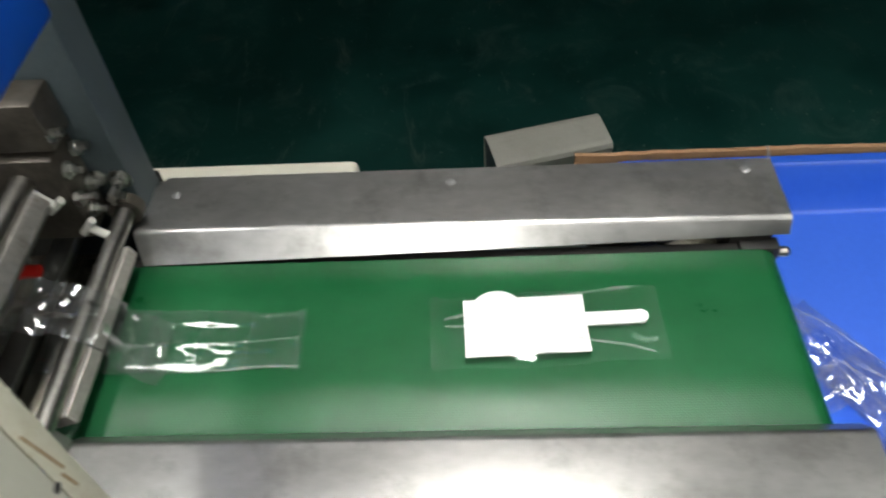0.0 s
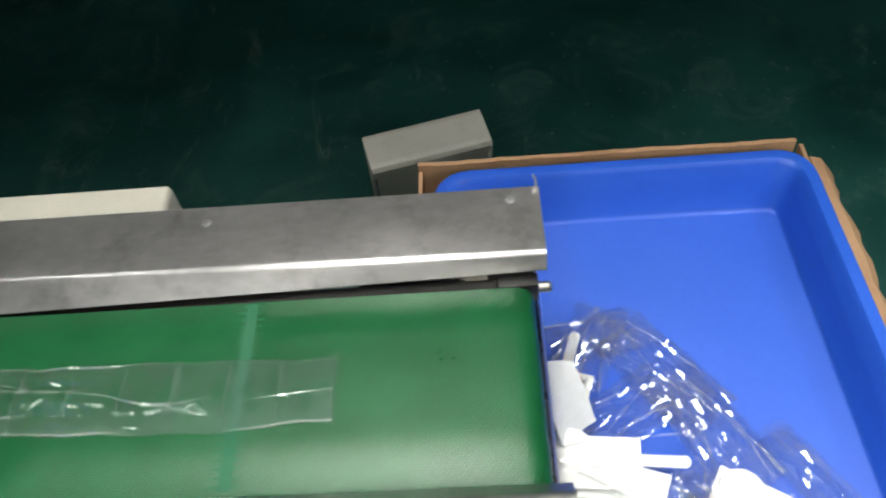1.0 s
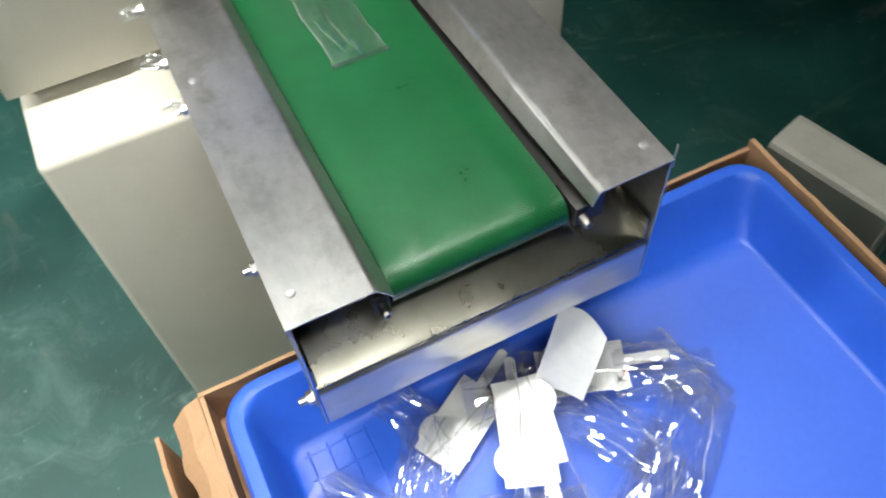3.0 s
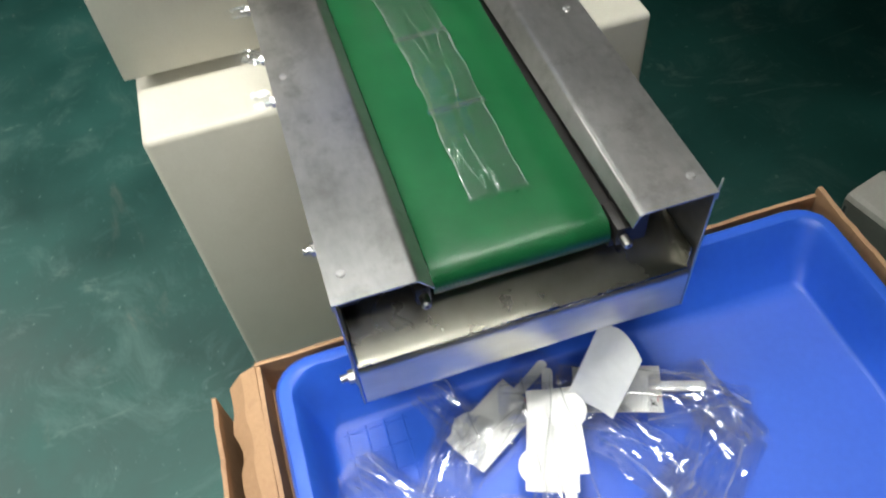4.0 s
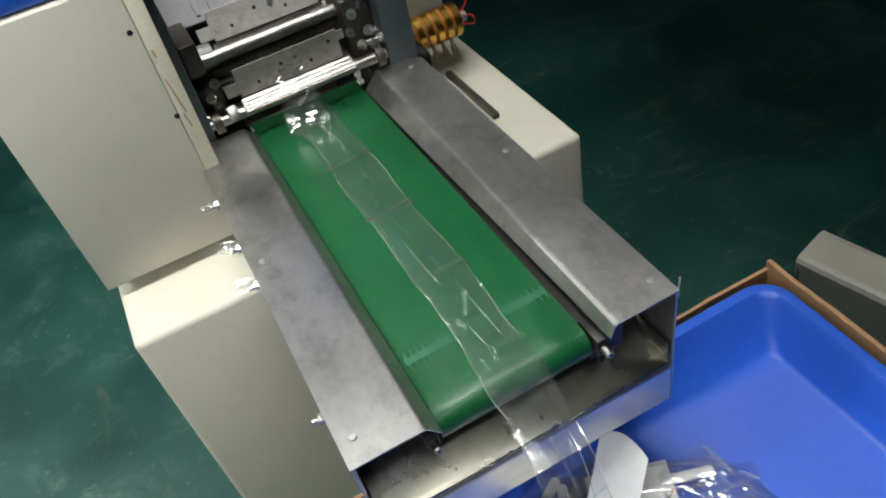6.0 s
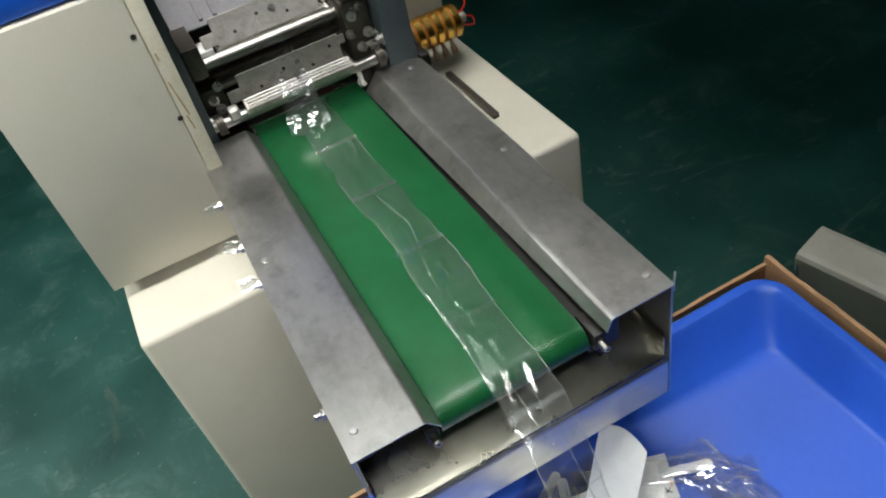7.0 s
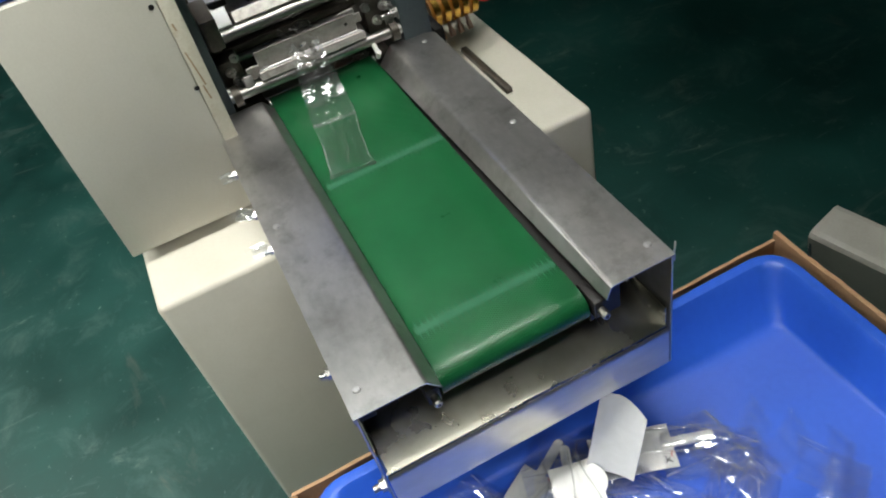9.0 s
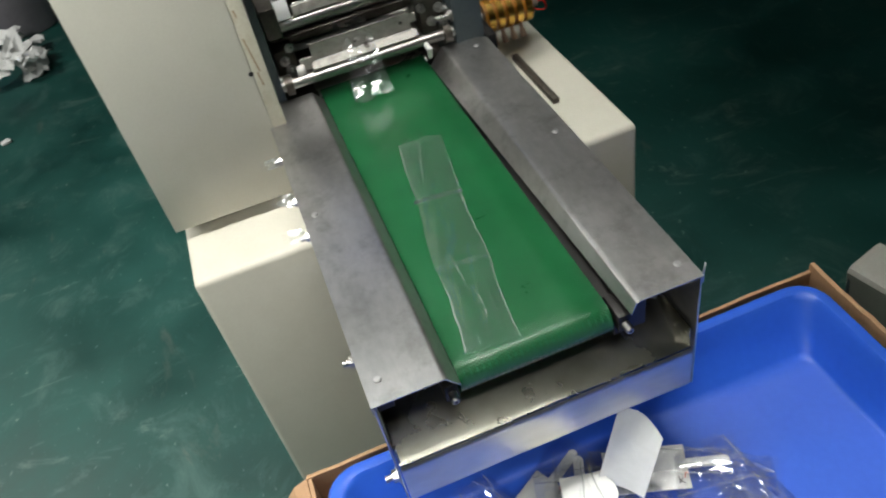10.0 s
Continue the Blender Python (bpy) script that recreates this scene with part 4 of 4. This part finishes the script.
def tub_contents():
    """Packs and empty bags that lie in the tub all the time."""
    lay = [
        ((0.032, 0.352, 0.452, 6, -2, 70), 1.3, 0.004),
        ((0.005, 0.175, 0.446, 3, -2, 120), 2.1, 0.004),
        ((0.063, 0.222, 0.470, -3, 3, 158), 5.2, 0.003),
        ((0.262, 0.168, 0.466, -4, 3, -30), 7.9, 0.004),
        ((0.268, 0.148, 0.450, 3, 4, 165), 3.7, 0.004),
    ]
    for p, seed, curl in lay:
        pack(pose(*p), seed, curl)
    # a card that stands up, propped on the others
    d = Vector((0.35, -0.50, -0.79)).normalized()
    side = Vector((0.57, 0.82, 0.0)).normalized()
    side = (side - d * side.dot(d)).normalized()
    up = d.cross(side)
    m = Matrix((d, side, up)).transposed().to_4x4()
    m.translation = (0.026, 0.305, 0.503)
    pack(m, 8.8, 0.010, False, False, True, True, "bent frosted white pouch standing upright among the packs")
    empties = [
        ((0.075, 0.004, 0.440, 2, 0, 38), 0.175, 0.085, 1.0, 0.026),
        ((0.175, 0.385, 0.440, 2, 3, -52), 0.20, 0.095, 2.0, 0.024),
        ((0.222, 0.295, 0.444, -4, 3, -60), 0.20, 0.090, 3.0, 0.028),
        ((0.165, 0.082, 0.452, 3, -4, 52), 0.17, 0.090, 4.0, 0.030),
        ((0.085, 0.450, 0.438, -3, 2, 15), 0.15, 0.075, 5.0, 0.020),
        ((0.335, 0.215, 0.444, 4, 3, 118), 0.19, 0.060, 6.0, 0.024),
        ((-0.005, 0.120, 0.440, -2, 4, 24), 0.16, 0.070, 7.0, 0.020),
        ((0.170, 0.180, 0.468, 2, 3, 70), 0.15, 0.070, 8.0, 0.024),
        ((0.245, -0.010, 0.440, 2, 2, -30), 0.19, 0.090, 9.0, 0.026),
        ((0.010, 0.235, 0.452, 4, 4, 75), 0.15, 0.080, 10.0, 0.036),
        ((0.075, 0.430, 0.446, 2, 8, 64), 0.16, 0.080, 11.0, 0.034),
        ((0.105, 0.320, 0.452, 2, -4, 30), 0.16, 0.085, 12.0, 0.030),
        ((0.040, 0.095, 0.450, 2, 4, -35), 0.14, 0.075, 13.0, 0.034),
    ]
    for e in empties:
        heap_bag(*e)


def scraps():
    """Clear tape ends on the side bolts of the conveyor, and rubbish far off on the floor."""
    for i, (x, z, a) in enumerate(((-0.362, 0.770, 10), (-0.45, 0.772, -12), (-0.56, 0.770, 20))):
        bag("tape_scrap", "crumpled scrap of clear tape stuck to a bolt", 0.045, 0.020, 11.0 + i, 0.006, 0.010, "tape scraps", pose(x, -0.016, z, 12, 8, 80 + a), 0.006)
    rng = random.Random(5)
    for i in range(16):
        bm = bm_new()
        n = 6
        w, h = rng.uniform(0.1, 0.2), rng.uniform(0.07, 0.14)
        g = [[bm.verts.new(((a / n - 0.5) * w, (b / n - 0.5) * h, 0.03 + 0.05 * noise.noise(Vector((a * 0.5, b * 0.5, i * 3.3))))) for b in range(n + 1)] for a in range(n + 1)]
        for a in range(n):
            for b in range(n):
                bm.faces.new((g[a][b], g[a + 1][b], g[a + 1][b + 1], g[a][b + 1]))
        thicken(bm, 0.001)
        o = part("paper_scrap", bm, PAPER, None, "", False, pose(-3.32 + rng.uniform(-0.25, 0.2), -1.06 + rng.uniform(-0.22, 0.14), FLOOR + 0.02 * (i % 6), rng.uniform(-12, 12), rng.uniform(-12, 12), rng.uniform(0, 180)))
        tagged(o, "crumpled white paper scrap on the floor", "paper", "paper scraps")
    o = part("paper_scrap", add_box(bm_new(), -0.015, 0.015, -0.02, 0.02, 0, 0.012, 0.004), PAPER, None, "", True, pose(-2.62, -1.05, FLOOR + 0.002, 0, 0, 30))
    tagged(o, "small crumpled white paper scrap alone on the floor", "paper", "paper scraps")
    b = thing("waste_bin", "grey translucent plastic lined bin on the floor", "bin", "", pose(-3.80, -1.0, FLOOR))
    bm = bm_new()
    prof = [(0.155, 0.0), (0.165, 0.02), (0.185, 0.34), (0.192, 0.345), (0.19, 0.36), (0.18, 0.355), (0.158, 0.03), (0.0, 0.028)]
    rings = []
    for r, z in prof[:-1]:
        rings.append([bm.verts.new((r * (1 + 0.03 * noise.noise(Vector((k * 0.7, z * 6, 1.0)))) * math.cos(2 * math.pi * k / 28), r * math.sin(2 * math.pi * k / 28), z)) for k in range(28)])
    for a, c in zip(rings, rings[1:]):
        for k in range(28):
            bm.faces.new((a[k], a[(k + 1) % 28], c[(k + 1) % 28], c[k]))
    bm.faces.new(rings[-1])
    bm.faces.new(rings[0][::-1])
    bmesh.ops.recalc_face_normals(bm, faces=bm.faces)
    part("body", bm, GREYPLATE, b, "", True)
    o = part("crate", add_box(bm_new(), -0.2, 0.2, -0.14, 0.14, 0.0, 0.2, 0.012, 2), TUB_BLUE, None, "", True, pose(-3.85, -1.36, FLOOR, 0, 0, 15))
    tagged(o, "blue plastic crate on the floor behind the paper scraps", "crate")


# ---- what moves ----
def belt_way(s):
    """A place on the way of a bag: along the belt, over its end and down into the tub. Gives x, z and the slope in degrees."""
    if s < -0.05:
        return s, BELT_Z + 0.003, 0.0
    keys = [(-0.05, -0.05, 0.780, 0.0), (0.03, 0.028, 0.768, 24.0), (0.10, 0.082, 0.722, 48.0), (0.20, 0.140, 0.640, 58.0), (0.30, 0.190, 0.556, 52.0), (0.38, 0.235, 0.500, 30.0), (0.46, 0.285, 0.478, 8.0), (9.0, 0.285, 0.478, 8.0)]
    for a, b in zip(keys, keys[1:]):
        if s <= b[0]:
            u = (s - a[0]) / (b[0] - a[0])
            return tuple(p + (q - p) * u for p, q in zip(a[1:], b[1:]))
    return keys[-1][1:]


def along(table, t):
    if t <= table[0][0]:
        a, b = table[0], table[1]
    elif t >= table[-1][0]:
        a, b = table[-2], table[-1]
    else:
        a, b = next((p, q) for p, q in zip(table, table[1:]) if t <= q[0])
    return a[1] + (b[1] - a[1]) * (t - a[0]) / (b[0] - a[0])


TIMES = [i * 0.1 for i in range(101)]


def chain_shape(s, v, seed):
    """Height and sideways place of the film at s along a chain and v across it."""
    wide = 0.071 * (0.97 + 0.13 * noise.noise(Vector((s * 9.0, seed, 2.0))) + 0.07 * noise.noise(Vector((s * 26.0, seed, 4.0))))
    wander = 0.004 * noise.noise(Vector((s * 6.0, seed, 8.0)))
    bulge = math.sin(math.pi * min(max(v, 0.0), 1.0)) ** 0.6
    z = 0.0012 + bulge * (0.004 + 0.006 * max(0.0, noise.noise(Vector((s * 6.0, seed, 5.0)))))
    shift = 0.9 * noise.noise(Vector((s * 3.0, seed + 6.0, 0.0)))
    z += bulge * 0.0055 * abs(math.sin(math.pi * (v * 2.3 + shift))) * (0.6 + 0.8 * noise.noise(Vector((s * 5.0, seed, 7.0))))
    z += 0.010 * bulge * max(0.0, 0.24 - abs(noise.noise(Vector((s * 8.0 - v * 3.0, v * 2.2 + s * 6.0, seed + 4.0)))))
    z += 0.0012 * bulge * noise.noise(Vector((s * 12.0, v * 8.0, seed)))
    return (v - 0.5) * wide + wander, z


def chain_piece(a, b, seed, chain):
    """One short length of a flattened film tube, from a to b along the chain."""
    mid = (a + b) / 2
    nx, ny = 10, 30
    bm = bm_new()
    rows = []
    for i in range(nx + 1):
        s = a - 0.0008 + (b - a + 0.0016) * i / nx
        rows.append([bm.verts.new((mid - s, *chain_shape(s, j / ny, seed))) for j in range(ny + 1)])
    for p, q in zip(rows, rows[1:]):
        for j in range(ny):
            bm.faces.new((p[j], p[j + 1], q[j + 1], q[j]))
    o = part("film_length", bm, FILM, chain, "", True)
    for k, edge in enumerate((0.015, 0.98, 0.3, 0.5, 0.68, 0.42)):
        bm = bm_new()
        last = None
        for i in range(nx + 1):
            s = a + (b - a) * i / nx
            sway = 0.0 if k < 2 else 0.26 * noise.noise(Vector((s * (4.0 + k), seed + k * 3.0, 1.0)))
            y, z = chain_shape(s, edge + sway, seed)
            show = noise.noise(Vector((s * 9.0, seed, edge * 9.0 + k))) + (0.25 if k < 2 else 0.02)
            w = 0.0002 + 0.0032 * max(0.0, show) if k < 2 else 0.0034 * max(0.0, show)
            if w <= 0.0:
                last = None
                continue
            now = [bm.verts.new((mid - s, y - w / 2, z + 0.0008)), bm.verts.new((mid - s, y + w / 2, z + 0.0016))]
            if last:
                bm.faces.new((last[0], last[1], now[1], now[0]))
            last = now
        if not bm.faces:
            bm.free()
            continue
        part("fold", bm, FOLD, o, "", True)
    return o


def strip(n, pitch, table, lane, seed, park, skew=0.0):
    """A chain of n empty bags whose leading end runs by the table; short lengths of it are keyed on their own."""
    chain = thing("film_chain", "chain of empty clear film bags running along the green belt", "film", "film chains on the belt")
    cut = 3
    step = pitch / cut
    rng = random.Random(int(seed * 10))
    for i in range(n * cut):
        o = chain_piece(i * step, (i + 1) * step, seed, chain)
        if i % cut == 0 or i == n * cut - 1:
            sgn = 1 if i % cut == 0 else -1
            part("end_seal", seal_strip(sgn * (step / 2 - 0.006), 0.074, sgn), FILM_SEAL, o)
        rest = (rng.uniform(-0.10, 0.07), rng.uniform(-0.10, 0.16), rng.uniform(-0.022, 0.004), rng.uniform(-50, 50))
        rows = []
        for t in TIMES:
            s = along(table, t) - step * (i + 0.5)
            if s < park:
                rows.append((t, pose(park, lane, 0.776 - 0.0011 * (i + seed))))
                continue
            x, z, a = belt_way(s)
            y = lane + skew * step * (i + 0.5) + 0.003 * math.sin(seed + s * 7)
            yaw = math.degrees(math.atan(-skew))
            if t > 8.3 and n > 5:
                swing = min(1.0, (t - 8.3) / 0.4)
                y += swing * 0.55 * (s + 0.16)
                yaw += swing * 28
            fall = min(1.0, max(0.0, (s - 0.24) / 0.22))
            rows.append((t, pose(x + rest[0] * fall, y + rest[1] * fall, z + rest[2] * fall, 0, a, yaw + rest[3] * fall)))
        walk(o, rows)


def belt_joint(c, fill):
    """One narrow strip of a finger joint: n teeth that fill a share of the width."""
    bm = bm_new()
    n = 24
    for k in range(n):
        ym, half = 0.111 + 0.195 * (k + 0.5) / n, 0.5 * 0.195 / n
        f0, f1 = fill
        pts = [(-0.0055, ym - half * f0), (-0.0055, ym + half * f0), (0.0055, ym + half * f1), (0.0055, ym - half * f1)]
        bm.faces.new([bm.verts.new((px, py, 0.0)) for px, py in pts][::-1])
    return part("belt_joint", bm, JOINT, c, "smooth welded finger joint across the belt")


def loop_pose(s):
    """Round the belt's loop: s from the head roller, along the top, round the end, back below."""
    r, xa, xb = 0.0231, -0.74, -0.036
    zc = BELT_Z + 0.001 - r
    top, arc = xb - xa, math.pi * r
    s %= 2 * (top + arc)
    if s < top:
        return xa + s, zc + r, 0.0
    if s < top + arc:
        a = (s - top) / r
        return xb + r * math.sin(a), zc + r * math.cos(a), math.degrees(a)
    if s < 2 * top + arc:
        return xb - (s - top - arc), zc - r, 180.0
    a = (s - 2 * top - arc) / r
    return xa - r * math.sin(a), zc - r * math.cos(a), 180.0 + math.degrees(a)


def motions(jaw, c):
    # belt joints
    LOOP = 2 * (0.704 + math.pi * 0.0231)
    for start in (-0.710, -1.040):
        for shift, fill in ((-0.0110, (0.05, 0.45)), (0.0, (1.0, 1.0)), (0.0110, (0.35, 0.03))):
            o = belt_joint(c, fill)
            rows = []
            for i in range(201):
                t = i * 0.05
                x, z, a = loop_pose(start + shift + 0.74 + 0.414 * t)
                rows.append((t, pose(x, 0, z, 0, a, 0)))
            walk(o, rows)
    # the pack that rides to the end of the belt and drops
    p = pack(pose(0, 0, 0), 0.6, 0.002, marked=False)
    rows = [(0.0, -0.262, 0.212, 0.781, 0, 0, 2), (0.5, -0.051, 0.210, 0.781, 0, 0, 1), (0.6, 0.002, 0.209, 0.772, 2, 12, 0), (0.7, 0.075, 0.208, 0.655, 10, 48, -4), (0.8, 0.088, 0.235, 0.520, 6, 22, -4), (0.9, 0.075, 0.246, 0.480, 3, 4, -2), (1.3, 0.084, 0.222, 0.478, 3, 3, -14), (10.0, 0.084, 0.222, 0.478, 3, 3, -14)]
    walk(p, [(t, pose(*r)) for t, *r in rows])
    # chains of empty bags
    strip(3, 0.150, [(0.0, -0.500), (0.5, -0.394), (1.0, -0.206), (1.2, -0.121), (2.0, 0.19), (2.45, 0.39), (2.8, 0.75), (3.2, 1.2)], 0.206, 0.4, -1.05)
    strip(9, 0.150, [(3.0, -0.32), (3.8, -0.143), (4.0, -0.097), (4.5, 0.02), (5.0, 0.14), (7.5, 0.755), (8.0, 0.925), (8.5, 1.14), (8.8, 1.35), (9.0, 1.55)], 0.207, 3.0, -1.05)
    strip(3, 0.145, [(8.0, -0.80), (8.5, -0.60), (9.0, -0.43), (9.5, -0.235), (10.0, -0.035)], 0.160, 13.0, -1.05, 0.13)
    # the crimping shafts turn steadily against each other
    upper, lower, plates = jaw
    walk(upper, [(t, pose(*UPPER_AXIS, 0, 60 - 340 * (t - 8.7), 0)) for t in TIMES])
    # the plates come forward while the lower beam is on top, and drop back after it
    for plate, centre, hold, show, rest in ((plates[0], 20, 70, (-0.7195, 0.868, 85), (-0.815, 0.815, 12)), (plates[1], 55, 45, (-0.786, 0.943, 60), (-0.855, 0.915, -12))):
        rows = []
        for t in TIMES:
            beam = (340 * (t - 8.35) + 116 + 180) % 360 - 180
            off = abs((beam - centre + 180) % 360 - 180)
            w = min(1.0, max(0.0, (hold + 55 - off) / 55))
            x, z, a = (p + (q - p) * w for p, q in zip(rest, show))
            rows.append((t, pose(x, 0.205, z - 0.02 * w * min(1.0, max(0.0, (57 - beam) / 80)), 0, a, 0)))
        walk(plate, rows)
    walk(lower, [(t, pose(*LOWER_AXIS, 0, 340 * (t - 8.35) + 116, 0)) for t in TIMES])


hall()
CONVEYOR = conveyor()
JAW = machine()
tub()
carton()
floor_cover()
tub_contents()
scraps()
motions(JAW, CONVEYOR)
